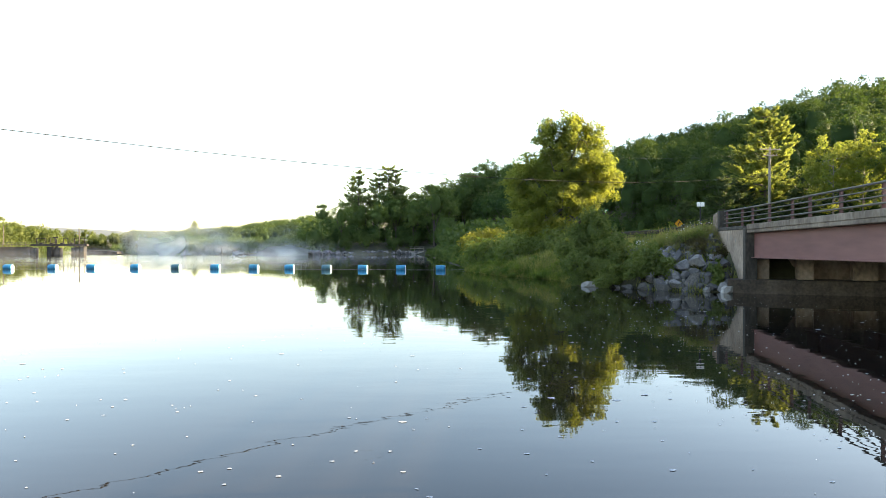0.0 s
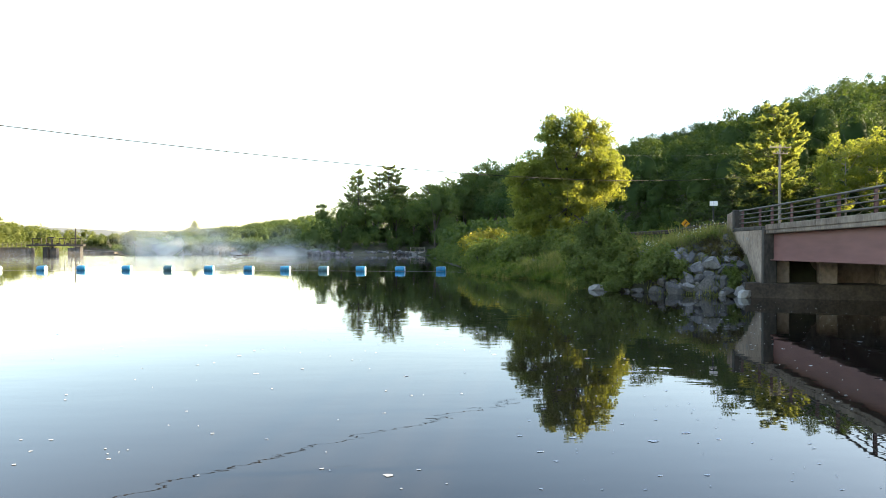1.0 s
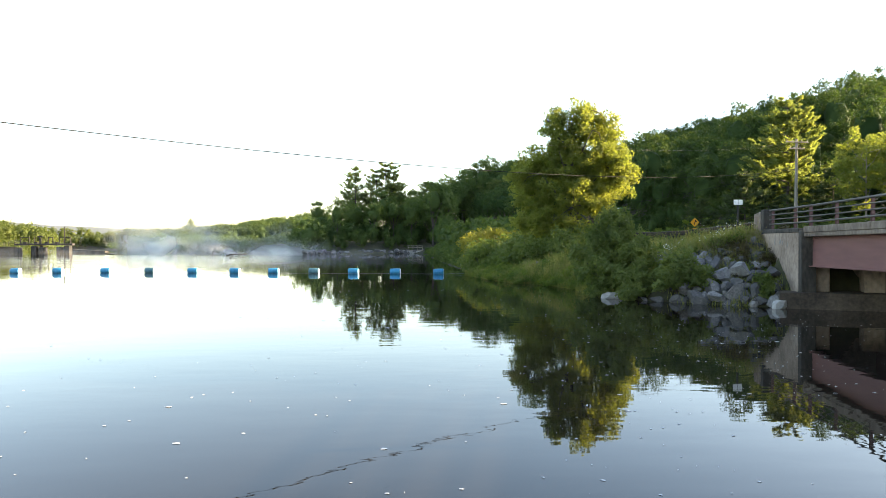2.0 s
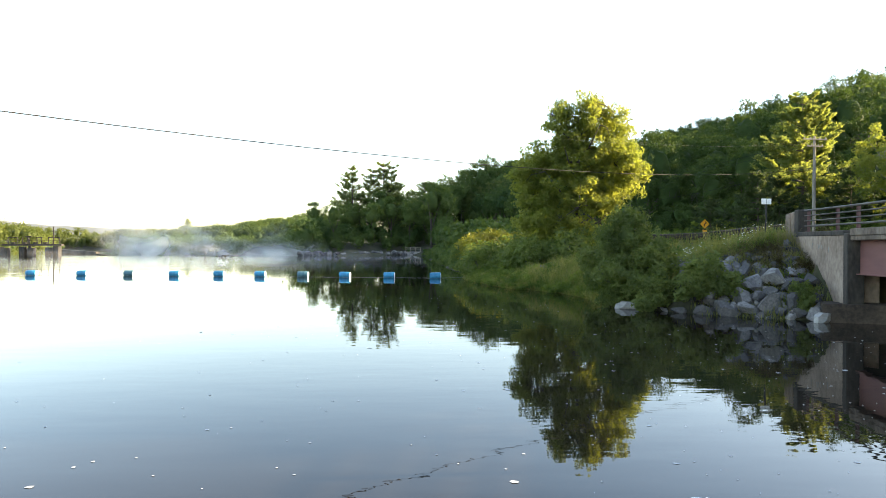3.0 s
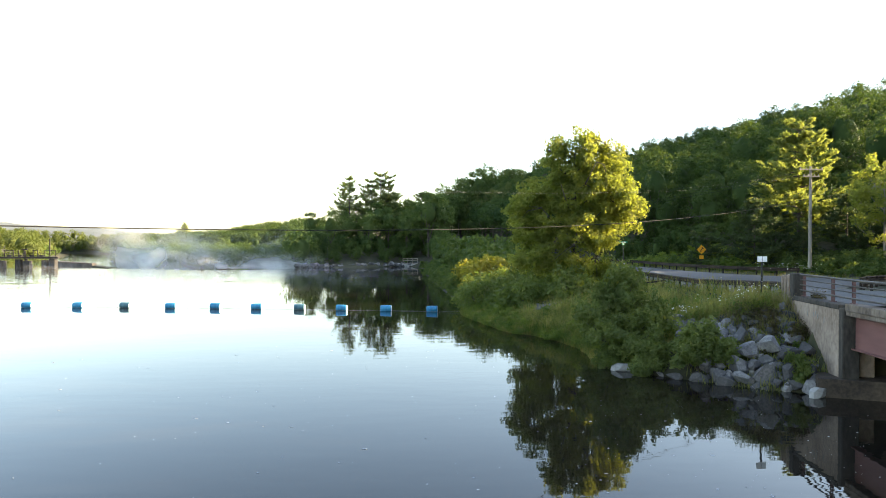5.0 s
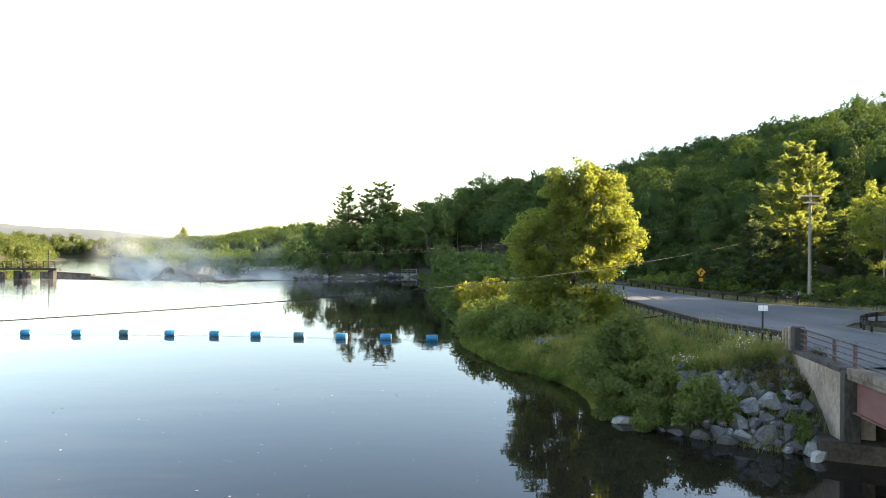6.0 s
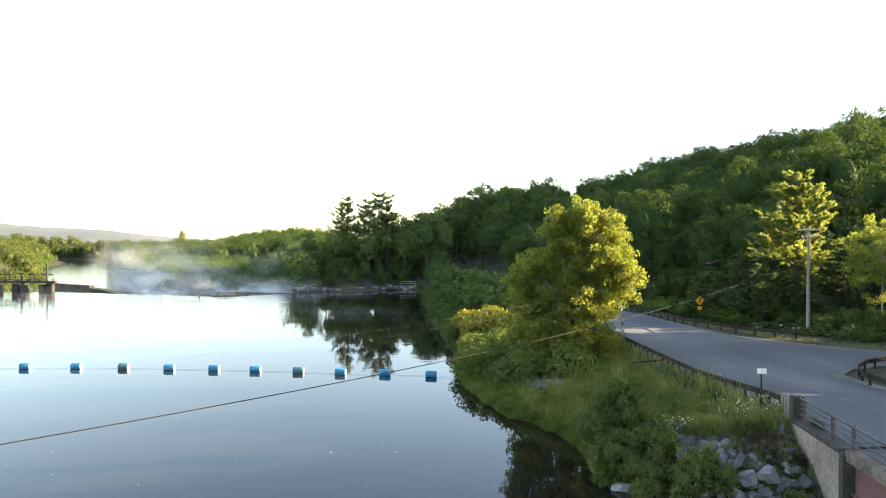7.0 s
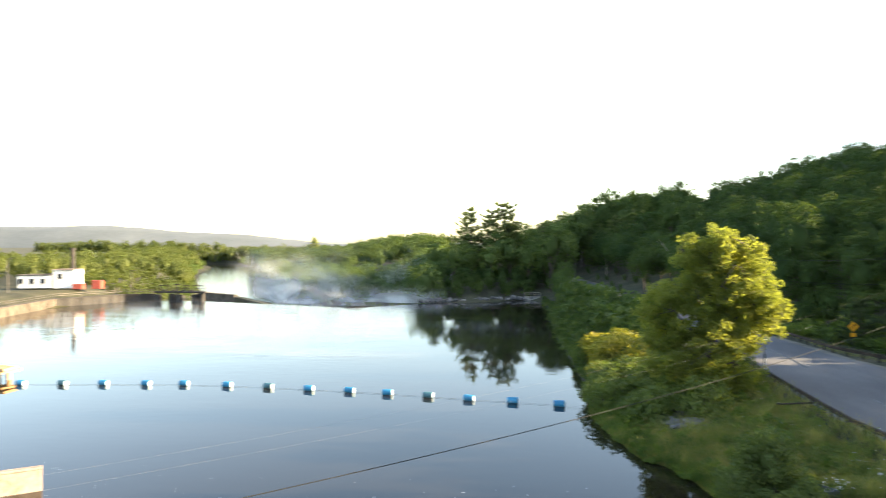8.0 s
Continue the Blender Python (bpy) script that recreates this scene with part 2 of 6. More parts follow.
def part(name, bm, material, parent=None, label="", smooth=False):
    """Links a bmesh as one mesh object, under a thing or a part."""
    me = bpy.data.meshes.new(name)
    bm.to_mesh(me); bm.free()
    me.materials.append(material)
    if smooth:
        for p in me.polygons:
            p.use_smooth = True
    ob = new(name, me)
    if parent is not None:
        ob.parent = parent
    if label:
        ob["label"] = label
    return ob


def box(bm, size, m=None, bevel=0.0):
    r = bmesh.ops.create_cube(bm, size=1.0)
    bmesh.ops.scale(bm, vec=size, verts=r["verts"])
    if bevel:
        es = list({e for v in r["verts"] for e in v.link_edges})
        vs = bmesh.ops.bevel(bm, geom=es, offset=bevel, segments=1, affect="EDGES", profile=0.5)["verts"]
        every = list({v for f in bm.faces for v in f.verts if v in set(vs)} | set(vs))
    else:
        every = r["verts"]
    if m is not None:
        bmesh.ops.transform(bm, matrix=m, verts=every)
    return bm


def block(name, size, m, material, parent=None, bevel=0.02, label=""):
    return part(name, box(bmesh.new(), size, m, bevel), material, parent, label)


def tube_np(points, radii, sides=6):
    """Arrays of a tapered tube along points."""
    points, radii = np.asarray(points, float), np.asarray(radii, float)
    d = np.gradient(points, axis=0)
    d /= np.linalg.norm(d, axis=1)[:, None] + 1e-9
    ref = np.where(np.abs(d[:, 2:3]) > 0.9, [[1.0, 0, 0]], [[0, 0, 1.0]])
    a = np.cross(d, ref); a /= np.linalg.norm(a, axis=1)[:, None] + 1e-9
    b = np.cross(d, a)
    ang = np.linspace(0, 2 * np.pi, sides, endpoint=False)
    ring = points[:, None] + radii[:, None, None] * (np.cos(ang)[None, :, None] * a[:, None] + np.sin(ang)[None, :, None] * b[:, None])
    v = ring.reshape(-1, 3)
    f = [(i * sides + j, i * sides + (j + 1) % sides, (i + 1) * sides + (j + 1) % sides, (i + 1) * sides + j)
         for i in range(len(points) - 1) for j in range(sides)]
    return v, np.array(f, np.int32)


def join_np(pieces):
    vs, fs, n = [], [], 0
    for v, f in pieces:
        vs.append(v); fs.append(f + n); n += len(v)
    return np.concatenate(vs), np.concatenate(fs)


def tube(name, points, radius, material, parent=None, sides=6, label=""):
    v, f = tube_np(points, np.full(len(points), radius) if np.isscalar(radius) else radius, sides)
    return_ob = new(name, mesh_np(name, v, f, material, True))
    if parent is not None:
        return_ob.parent = parent
    if label:
        return_ob["label"] = label
    return return_ob


def thing(name, label, category, m=None, group="", kind=""):
    ob = tagged(new(name), label, category, group, kind)
    if m is not None:
        ob.matrix_world = m
    return ob


# ---- the plan: shores, road, ground ----
SHORE = [(36.0, 17.2), (37.2, 14.9), (38.2, 13.7), (39.5, 12.1), (41.4, 10.5), (44, 9.75), (46, 10.0), (48, 9.95), (51, 9.4), (53.6, 8.2), (55, 6.9), (60.4, 5.7), (65, 4.7), (67.5, 4.6), (70, 5.0), (74, 4.9), (80, 4.6), (86, 4.3), (94, 3.9), (102, 3.6), (112, 2.9), (122, 3.2), (133, 2.3), (146, 2.9), (160, 2.4), (172, 1.2), (180, -1.6)]
LAKE = [(-81, 170), (-39, 155.5), (-25.5, 168), (-14, 171.5)] + [(x, y) for y, x in reversed(SHORE)] + [
    (17.0, 36.0), (23.1, 33.4), (40, 26), (75, 14), (80, -60), (40, -130), (-120, -140), (-135, -20), (-104, 90), (-103.8, 130), (-108, 152), (-100, 172)]
RIVER = [(-100, 176), (-81, 174), (-39, 159.5), (-28, 171), (-55, 200), (-84, 228), (-112, 275), (-160, 375), (-222, 525), (-290, 640), (-340, 640), (-262, 525), (-200, 390), (-140, 275), (-124, 250), (-110, 215)]
LOW = -4.0
ROAD_L = [(-60, 2.0), (20, 14.6), (40, 18.7), (46, 18.7), (55, 18.4), (68, 18.5), (78, 19.2), (90, 18.6), (105, 16.5), (125, 12.5), (150, 8.5), (190, 5.0), (240, 4)]


def road_left(y):
    return np.interp(y, [p[0] for p in ROAD_L], [p[1] for p in ROAD_L])


def road_width(y):
    return np.interp(y, [40, 60, 82, 100, 240], [8.2, 9.5, 9.0, 8.0, 7.5])


def outside(poly, x, y):
    """Distance from the polygon's edge, positive outside."""
    p = np.array(poly, float); q = np.roll(p, -1, axis=0)
    best = np.full(x.shape, 1e9); inside = np.zeros(x.shape, bool)
    for (ax, ay), (bx, by) in zip(p, q):
        dx, dy = bx - ax, by - ay
        t = np.clip(((x - ax) * dx + (y - ay) * dy) / (dx * dx + dy * dy), 0, 1)
        best = np.minimum(best, np.hypot(x - ax - t * dx, y - ay - t * dy))
        if ay != by:
            hit = ((ay > y) != (by > y)) & (x < ax + (y - ay) * dx / dy)
            inside ^= hit
    return np.where(inside, -best, best)


def smooth(a, b, v):
    t = np.clip((v - a) / (b - a), 0, 1)
    return t * t * (3 - 2 * t)


def hill(x, y):
    u = (x - 25) * 0.8 + (y - 100) * 0.2
    h = 0.385 * np.clip(u - 4, 0, 78) + 0.10 * np.clip(u - 82, 0, 120)
    # the unseen eastern slope is kept low so that sun reaches the pine
    e = smooth(62, 95, x)
    # unseen ridge east of the valley, added to shade the shore woods
    ridge = 45 * smooth(140, 200, x) * smooth(150, 210, y) * smooth(0.74, 0.92, x / np.maximum(y - 10, 1.0)) * smooth(480, 340, y)
    # the hill runs on north, mostly hidden, to shade the river woods
    return h * smooth(58 + 42 * e, 98 + 42 * e, y) * np.maximum(smooth(420, 260, y), smooth(30, 90, x) * smooth(760, 560, y)) + ridge


def road_z(x, y):
    return np.interp(y, [38, 44, 52, 110, 150, 240], [3.4, 3.3, 3.0, 3.0, 4.0, 5.0])


def level(x, y):
    """Height of the ground."""
    x, y = np.asarray(x, float), np.asarray(y, float)
    d1, d2 = outside(LAKE, x, y), outside(RIVER, x, y)
    up = np.where(d1 < 0, np.maximum(-2.0, 0.5 * d1), np.minimum(0.12 + 0.28 * d1, 3.0))
    dn = np.where(d2 < 0, LOW - 1.5, LOW + np.minimum(0.15 + 0.42 * d2, 8.0))
    east = x > np.interp(y, [160, 200, 228, 275, 375, 525, 640], [-60, -72, -98, -126, -180, -242, -310])
    low = LOW + np.minimum(0.1 + 0.2 * d2, 1.6) + 6.4 * smooth(40, 75, d2)
    dn = np.where(east & (d2 > 0), dn + (np.minimum(low, dn) - dn) * smooth(-0.162, -0.19, x / np.maximum(y - 10, 1)), dn)
    z = np.minimum(up, dn)
    # the bank between the shore and the road
    xs = np.interp(y, [s[0] for s in SHORE], [s[1] for s in SHORE])
    xr = road_left(y) - 0.5
    t = (x - xs) / np.maximum(xr - xs, 0.6)
    near = np.clip(t, 0, 1) ** 0.85 * (road_z(x, y) - 0.06)
    near = np.where(y < 52, np.minimum(near, 0.08 + np.maximum(d1, 0) * np.interp(y, [44, 52], [0.68, 2.0])), near)
    # the shoulder drops away behind the guard rail
    near = near - 0.5 * smooth(18.1, 17.2, x) * smooth(0.3, 0.7, t) * smooth(42.5, 45, y) * smooth(78, 70, y)
    w = (y > 36) & (y < 150) & (x > xs)
    z = np.where(w, np.where(t < 1, near, road_z(x, y) - 0.06), z)
    z = np.where((d1 > 0) & (y > 25) & (y <= 36) & (x > 17), np.minimum(3.2, -1.4 + 1.3 * d1), z)
    far = smooth(350, 1500, np.hypot(x, y))
    return z + hill(x, y) + far * 6


def axis(fine_a, fine_b, step, lo, hi):
    out = list(np.arange(fine_a, fine_b, step))
    s, v = step, fine_b
    while v < hi:
        out.append(v); s *= 1.18; v += min(s, 6 if abs(v) < 240 else 10 if abs(v) < 680 else 140)
    s, v = step, fine_a
    while v > lo:
        s *= 1.18; v -= min(s, 6 if abs(v) < 200 else 9 if abs(v) < 360 else 140); out.insert(0, v)
    return np.array(out)


gx, gy = axis(2, 46, 0.8, -3600, 3000), axis(32, 100, 0.8, -1600, 4200)
X, Y = np.meshgrid(gx, gy)
Z = level(X, Y)
rough = np.array([[noise.noise(Vector((a * 0.35, b * 0.35, 0))) for a in gx] for b in gy])
lx = X - road_left(Y)
paved = ((lx > -1.2) & (lx < road_width(Y) + 2) & (Y > 30)) | ((X > 18) & (X < 75) & (Y > 36) & (Y < 84) & (X - 22 > (Y - 84) * -0.1) & (Y > 92 - 1.35 * X) & (X < 60))
Z = Z + rough * 0.16 * ~paved * (outside(LAKE, X, Y) > 0.4)
nx, ny = len(gx), len(gy)
idx = np.arange(nx * ny).reshape(ny, nx)
quads = np.stack([idx[:-1, :-1], idx[:-1, 1:], idx[1:, 1:], idx[1:, :-1]], -1).reshape(-1, 4)
ground = tagged(new("ground", mesh_np("ground", np.stack([X, Y, Z], -1).reshape(-1, 3), quads, M["ground"], True)), "uneven earth bank and woodland floor with litter", "ground", kind="structure")


def sheet(name, poly, z, material, label, category):
    bm = bmesh.new()
    f = bm.faces.new([bm.verts.new((x, y, z)) for x, y in poly])
    bmesh.ops.triangulate(bm, faces=[f])
    bmesh.ops.recalc_face_normals(bm, faces=bm.faces)
    if sum(f.normal.z for f in bm.faces) < 0:
        bmesh.ops.reverse_faces(bm, faces=bm.faces)
    return tagged(part(name, bm, material), label, category, kind="structure")


sheet("water", [(-81, 170), (-39, 155.5), (-25.5, 168), (-14, 173), (2, 180), (10, 130), (12, 90), (15, 60), (18, 45), (24, 37), (42, 29), (90, 18), (90, -70), (40, -140), (-130, -150), (-145, -20), (-112, 90), (-112, 130), (-112, 152), (-104, 172)],
      0.0, M["water"], "still dark lake water mirroring the trees", "water")
sheet("river_water", [(-104, 175), (-81, 172), (-39, 157.5), (-20, 172), (-40, 205), (-75, 232), (-100, 275), (-150, 375), (-210, 525), (-270, 660), (-360, 660), (-275, 525), (-210, 390), (-150, 275), (-134, 250), (-120, 215)],
      LOW, M["river"], "rippled river water below the dam", "water")

# the road, its branch, shoulders and markings
def ribbon(name, left, right, lift, material, label, category="road", kind="structure"):
    v, f = [], []
    for i, ((ax, ay), (bx, by)) in enumerate(zip(left, right)):
        for k in range(5):
            x, y = ax + (bx - ax) * k / 4, ay + (by - ay) * k / 4
            v.append((x, y, float(road_z(x, y)) + lift + 0.05 * math.sin(math.pi * k / 4)))
        if i:
            a = (i - 1) * 5
            f += [(a + k, a + k + 1, a + k + 6, a + k + 5) for k in range(4)]
    me = mesh_np(name, v, f, material, True)
    ob = new(name, me)
    if label:
        tagged(ob, label, category, kind=kind)
    return ob


ys = np.linspace(36.5, 240, 120)
ribbon("shoulder", [(float(road_left(y)) - 0.2, y) for y in ys], [(float(road_left(y) + road_width(y)) + 1.0, y) for y in ys], 0.0, M["shoulder"], "gravel and dust beside the asphalt")
ribbon("road", [(float(road_left(y)), y) for y in ys], [(float(road_left(y) + road_width(y)), y) for y in ys], 0.035, M["road"], "worn grey two-lane asphalt road")
TOP = [(27.6, 84), (28.4, 78), (29.9, 71.4), (32.7, 66.9), (35.6, 63.7), (38, 61.7), (45, 57.2), (60, 49), (85, 38)]
BOT = [(26.6, 66), (26.4, 60), (26.4, 51.5), (28.3, 53.6), (30.6, 55.9), (33.4, 57.2), (40, 54), (55, 45.8), (80, 35)]
BOT[0:3] = [(24, 72), (24, 62), (25, 52)]
ribbon("side_shoulder", [(x + 0.7, y + 0.8) for x, y in TOP], [(x - 0.3, y - 0.7) for x, y in BOT], 0.012, M["shoulder"], "gravel edge of the side road")
ribbon("side_road", TOP, BOT, 0.05, M["road"], "worn grey asphalt side road at the junction")
for nm, off, w, y0, y1 in (("edge_line", 0.28, 0.1, 40, 150), ("centre_line", 4.45, 0.1, 40.5, 60), ("centre_line", 4.3, 0.1, 72, 150)):
    yy = np.linspace(y0, y1, 50)
    ribbon(nm, [(float(road_left(y)) + off, y) for y in yy], [(float(road_left(y)) + off + w, y) for y in yy], 0.088 if nm == "centre_line" else 0.05, M["paint"], "worn pale painted line on the asphalt", "road marking")


# ---- bridge ----
B0, BD = Vector((17.75, 40.0, 0)), Vector((-0.152, -0.988, 0)).normalized()
BN = Vector((-BD.y, BD.x, 0)) * 1.0            # towards the far side of the deck
if BN.x < 0:
    BN = -BN
BANG = math.degrees(math.atan2(BD.y, BD.x))
WIDE = 8.9


def on_bridge(s, n, z):
    """s metres along the bridge from its end post, n across it from the near edge."""
    p = B0 + BD * s + BN * n
    return (p.x, p.y, z + 0.009 * max(0.0, s - 5))


def beam(name, s0, s1, n0, n1, z0, z1, material, parent, bevel=0.02, label=""):
    c = on_bridge((s0 + s1) / 2, (n0 + n1) / 2, (z0 + z1) / 2)
    return block(name, (abs(s1 - s0), abs(n1 - n0), abs(z1 - z0)), pose(*c, 0, math.degrees(-0.009) if s1 > 5.5 else 0, BANG), material, parent, bevel, label)


bridge = thing("road_bridge", "concrete-decked road bridge on faded red steel girders", "bridge")
LONG = 75.0
beam("deck_slab", 4.45, LONG, 0.05, WIDE - 0.06, 3.17, 3.34, M["kerb"], bridge)
for a, b in ((0.02, 0.6), (WIDE - 0.5, WIDE + 0.12)):
    for k in range(12):
        beam("kerb_beam", 4.45 + k * 5.9, 4.45 + k * 5.9 + 5.87, a, b, 3.345, 3.62, M["kerb"], bridge, 0.025)
beam("approach_slab", -4.0, 4.44, 0.64, WIDE - 0.1, 3.1, 3.36, M["road"], bridge, 0.01)
beam("road_surface", 4.45, LONG, 0.55, WIDE - 0.55, 3.345, 3.42, M["road"], bridge, 0.01)
for n in (0.45, 3.1, 5.9, 8.7):
    gird = beam("girder", 4.35, LONG, n - 0.012, n + 0.012, 1.9, 3.165, M["girder"], bridge, 0, "faded red-painted steel plate girder")
    beam("flange", 4.35, LONG, n - 0.17, n + 0.17, 1.86, 1.9, M["girder"], gird, 0)
    for k in range(10):
        beam("stiffener", 6 + k * 7, 6.02 + k * 7, n - 0.15, n + 0.15, 1.92, 3.05, M["girder"], gird, 0) if n > 0.5 else None

# abutment with the wing wall beside the bank
abut = thing("bridge_abutment", "stained concrete abutment and wing wall at the water", "abutment")


def prism(name, outline, z0, z1, material, parent, tops=None, label=""):
    """An upright block over a ground outline; tops gives each corner its own height."""
    bm = bmesh.new()
    lo = [bm.verts.new((x, y, z0)) for x, y in outline]
    hi_v = [bm.verts.new((x, y, tops[i] if tops else z1)) for i, (x, y) in enumerate(outline)]
    bm.faces.new(lo[::-1]); bm.faces.new(hi_v)
    for i in range(len(outline)):
        j = (i + 1) % len(outline)
        bm.faces.new((lo[i], lo[j], hi_v[j], hi_v[i]))
    bmesh.ops.recalc_face_normals(bm, faces=bm.faces)
    bmesh.ops.bevel(bm, geom=list(bm.edges), offset=0.03, segments=1, affect="EDGES")
    return part(name, bm, material, parent, label)


def bp(s, n):
    return on_bridge(s, n, 0)[:2]


prism("wing_wall", [bp(-2.1, -0.02), bp(4.05, -0.02), bp(4.05, 0.62), bp(-2.1, 0.62)], -1.2, 3.45, M["concrete"], abut, [3.5, 3.42, 3.42, 3.5], "grey concrete wall with dark streaks")
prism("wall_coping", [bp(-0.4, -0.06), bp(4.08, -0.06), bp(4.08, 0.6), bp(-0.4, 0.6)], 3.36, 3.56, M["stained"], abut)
prism("wall_end", [bp(4.054, -0.035), bp(4.4, -0.035), bp(4.4, 0.6), bp(4.054, 0.6)], -1.0, 3.44, M["stained"], abut, None, "dark concrete end of the wall")
face = Vector((0.914, -0.405, 0))
back = Vector((0.405, 0.914, 0))
A0 = Vector((16.95, 36.05, 0))


def ab(s, d):
    p = A0 + face * s + back * d
    return (p.x, p.y)


prism("footing", [ab(-0.6, -0.5), ab(16, -0.5), ab(16, 2.0), ab(-0.6, 2.0)], -1.5, 0.72, M["wet_brown"], abut, None, "dark wet concrete footing")
prism("back_wall", [ab(0.3, 1.5), ab(16, 1.5), ab(16, 2.4), ab(0.3, 2.4)], 0.7, 3.05, M["concrete"], abut)
for s, w in ((0.2, 1.25), (2.75, 0.8), (5.3, 1.1), (7.9, 1.1), (10.6, 1.1), (13.2, 1.1)):
    prism("bearing_seat", [ab(s, 0.35), ab(s + w, 0.35), ab(s + w, 1.49), ab(s, 1.49)], 0.725, 1.8, M["concrete"], abut)
for s0, z0, h, tilt in ((1.15, 2.95, 0.26, 8), (1.75, 2.92, 0.2, -20), (1.92, 2.98, 0.22, 15), (2.12, 2.9, 0.18, -5), (2.75, 2.8, 0.24, 10)):
    block("paint_mark", (0.035, 0.012, h), pose(*on_bridge(s0, -0.026, z0), 0, tilt, BANG), M["pale_rock"], abut, 0, "pale faded paint stroke")
# stepped end posts
for k, (s, w, top) in enumerate(((-0.62, 0.46, 4.58), (-1.16, 0.17, 4.5), (-1.56, 0.17, 4.46), (-1.96, 0.17, 4.42))):
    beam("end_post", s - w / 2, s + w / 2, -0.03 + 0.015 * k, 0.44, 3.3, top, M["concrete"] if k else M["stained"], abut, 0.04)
# panel behind the posts, its dark colour standing for shade in their gaps
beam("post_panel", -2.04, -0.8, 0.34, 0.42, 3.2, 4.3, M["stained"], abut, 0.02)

# railings: each one a thing with posts and four rails
POSTS = [-0.1, 2.75, 4.5, 7.0, 9.85, 11.75, 14.6, 17.7, 20.3, 23.2, 26.1, 29, 32, 35, 38, 41, 44, 47, 50, 53, 56, 59, 62, 65, 68, 71, 74]
for n0, lab in ((0.32, "dull grey steel bridge railing with four rails"), (WIDE - 0.16, "dull grey steel railing on the bridge's other kerb")):
    railing = thing("bridge_railing", lab, "railing", group="bridge railings")
    post_me = None
    for s in POSTS:
        if post_me is None:
            bm = bmesh.new()
            box(bm, (0.11, 0.02, 0.95), pose(0, 0, 0.475), 0)
            box(bm, (0.02, 0.10, 0.95), pose(-0.05, 0, 0.475), 0)
            box(bm, (0.02, 0.10, 0.95), pose(0.05, 0, 0.475), 0)
            box(bm, (0.22, 0.22, 0.025), pose(0, 0, 0.0125), 0)
            first = part("rail_post", bm, M["rail_red"], railing, "dull red steel post")
            post_me = first.data
            ob = first
        else:
            ob = under(new("rail_post", post_me), railing)
        ob.matrix_world = pose(*on_bridge(s, n0, 3.56 if s < 4 else 3.62), 0, 0, BANG)
    for z, r in ((4.52, 0.045), (4.29, 0.028), (4.06, 0.028), (3.82, 0.04)):
        tube("rail", [on_bridge(s, n0 - 0.07, z) for s in np.linspace(-0.4, LONG, 26)], r, M["rail"], railing, 8)

# ---- guard rails along the road ----
def guard_rail(points, label, gap=1.9):
    g = thing("guard_rail", label, "guard rail", group="roadside guard rails")
    p = np.array(points, float)
    d = np.r_[0, np.cumsum(np.hypot(*np.diff(p, axis=0).T))]
    s = np.arange(0, d[-1], 0.5)
    x, y = np.interp(s, d, p[:, 0]), np.interp(s, d, p[:, 1])
    z = np.array([float(road_z(a, b)) for a, b in zip(x, y)])
    # corrugated beam
    prof = [(-0.02, 0.40), (0.05, 0.46), (0.05, 0.52), (-0.01, 0.555), (0.05, 0.59), (0.05, 0.65), (-0.02, 0.71)]
    tx, ty = np.gradient(x), np.gradient(y)
    ln = np.hypot(tx, ty)
    nxv, nyv = -ty / ln, tx / ln
    v, f = [], []
    for i in range(len(x)):
        for off, h in prof:
            v.append((x[i] + nxv[i] * off, y[i] + nyv[i] * off, z[i] + h))
        for off, h in prof[::-1]:
            v.append((x[i] + nxv[i] * (off - 0.012), y[i] + nyv[i] * (off - 0.012), z[i] + h))
    k = len(prof) * 2
    for i in range(len(x) - 1):
        f += [(i * k + j, i * k + (j + 1) % k, (i + 1) * k + (j + 1) % k, (i + 1) * k + j) for j in range(k)]
    under(new("beam", mesh_np("beam", v, f, M["rust"])), g)
    me = None
    for a in np.arange(0.4, d[-1], gap):
        px, py = np.interp(a, d, p[:, 0]), np.interp(a, d, p[:, 1])
        if me is None:
            bm = bmesh.new()
            box(bm, (0.10, 0.012, 1.3), pose(0, 0.05, 0.05), 0); box(bm, (0.10, 0.012, 1.3), pose(0, -0.05, 0.05), 0); box(bm, (0.012, 0.10, 1.3), pose(0, 0, 0.05), 0)
            ob = part("post", bm, M["rust"], g); me = ob.data
        else:
            ob = under(new("post", me), g)
        ob.matrix_world = pose(px + 0.06, py, float(road_z(px, py)))
    return g


guard_rail([(18.75, 41.9), (18.75, 44.2), (18.45, 47.3), (18.2, 51), (18.15, 55.3), (18.2, 62.9), (18.3, 68), (19.0, 78.5), (18.3, 90), (16.2, 105), (12.2, 125)], "brown rusted steel guard rail above the weedy bank", 1.05)
guard_rail([(24.6, 108), (28.4, 96.3), (28.7, 88), (29.0, 81.5), (31.4, 74.2), (34.9, 69.2)], "brown rusted steel guard rail before the woods")
guard_rail([(46, 50.5), (40, 53.2), (36, 55.9), (33.7, 56.5), (31.4, 55.3), (29.4, 53.3), (27.8, 50.4), (27.3, 47), (27.2, 42)], "rusted guard rail curving round the junction corner")
spare = thing("loose_rail", "short rusted steel rail lying in the grass", "rail")
tube("bar", [(16.2, 58.6, 2.95), (17.2, 58.2, 3.1), (18.3, 57.7, 3.3)], 0.06, M["rust"], spare)

# ---- signs and poles ----
def at_ground(x, y):
    return float(level(x, y))


def sign_post(name, x, y, top, label, radius=0.035, material=None):
    s = thing(name, label, "sign")
    z = at_ground(x, y)
    block("post", (radius * 2, radius * 1.4, top - z + 0.4), pose(x, y, (top + z - 0.4) / 2), material or M["steel_dark"], s, 0.004)
    return s


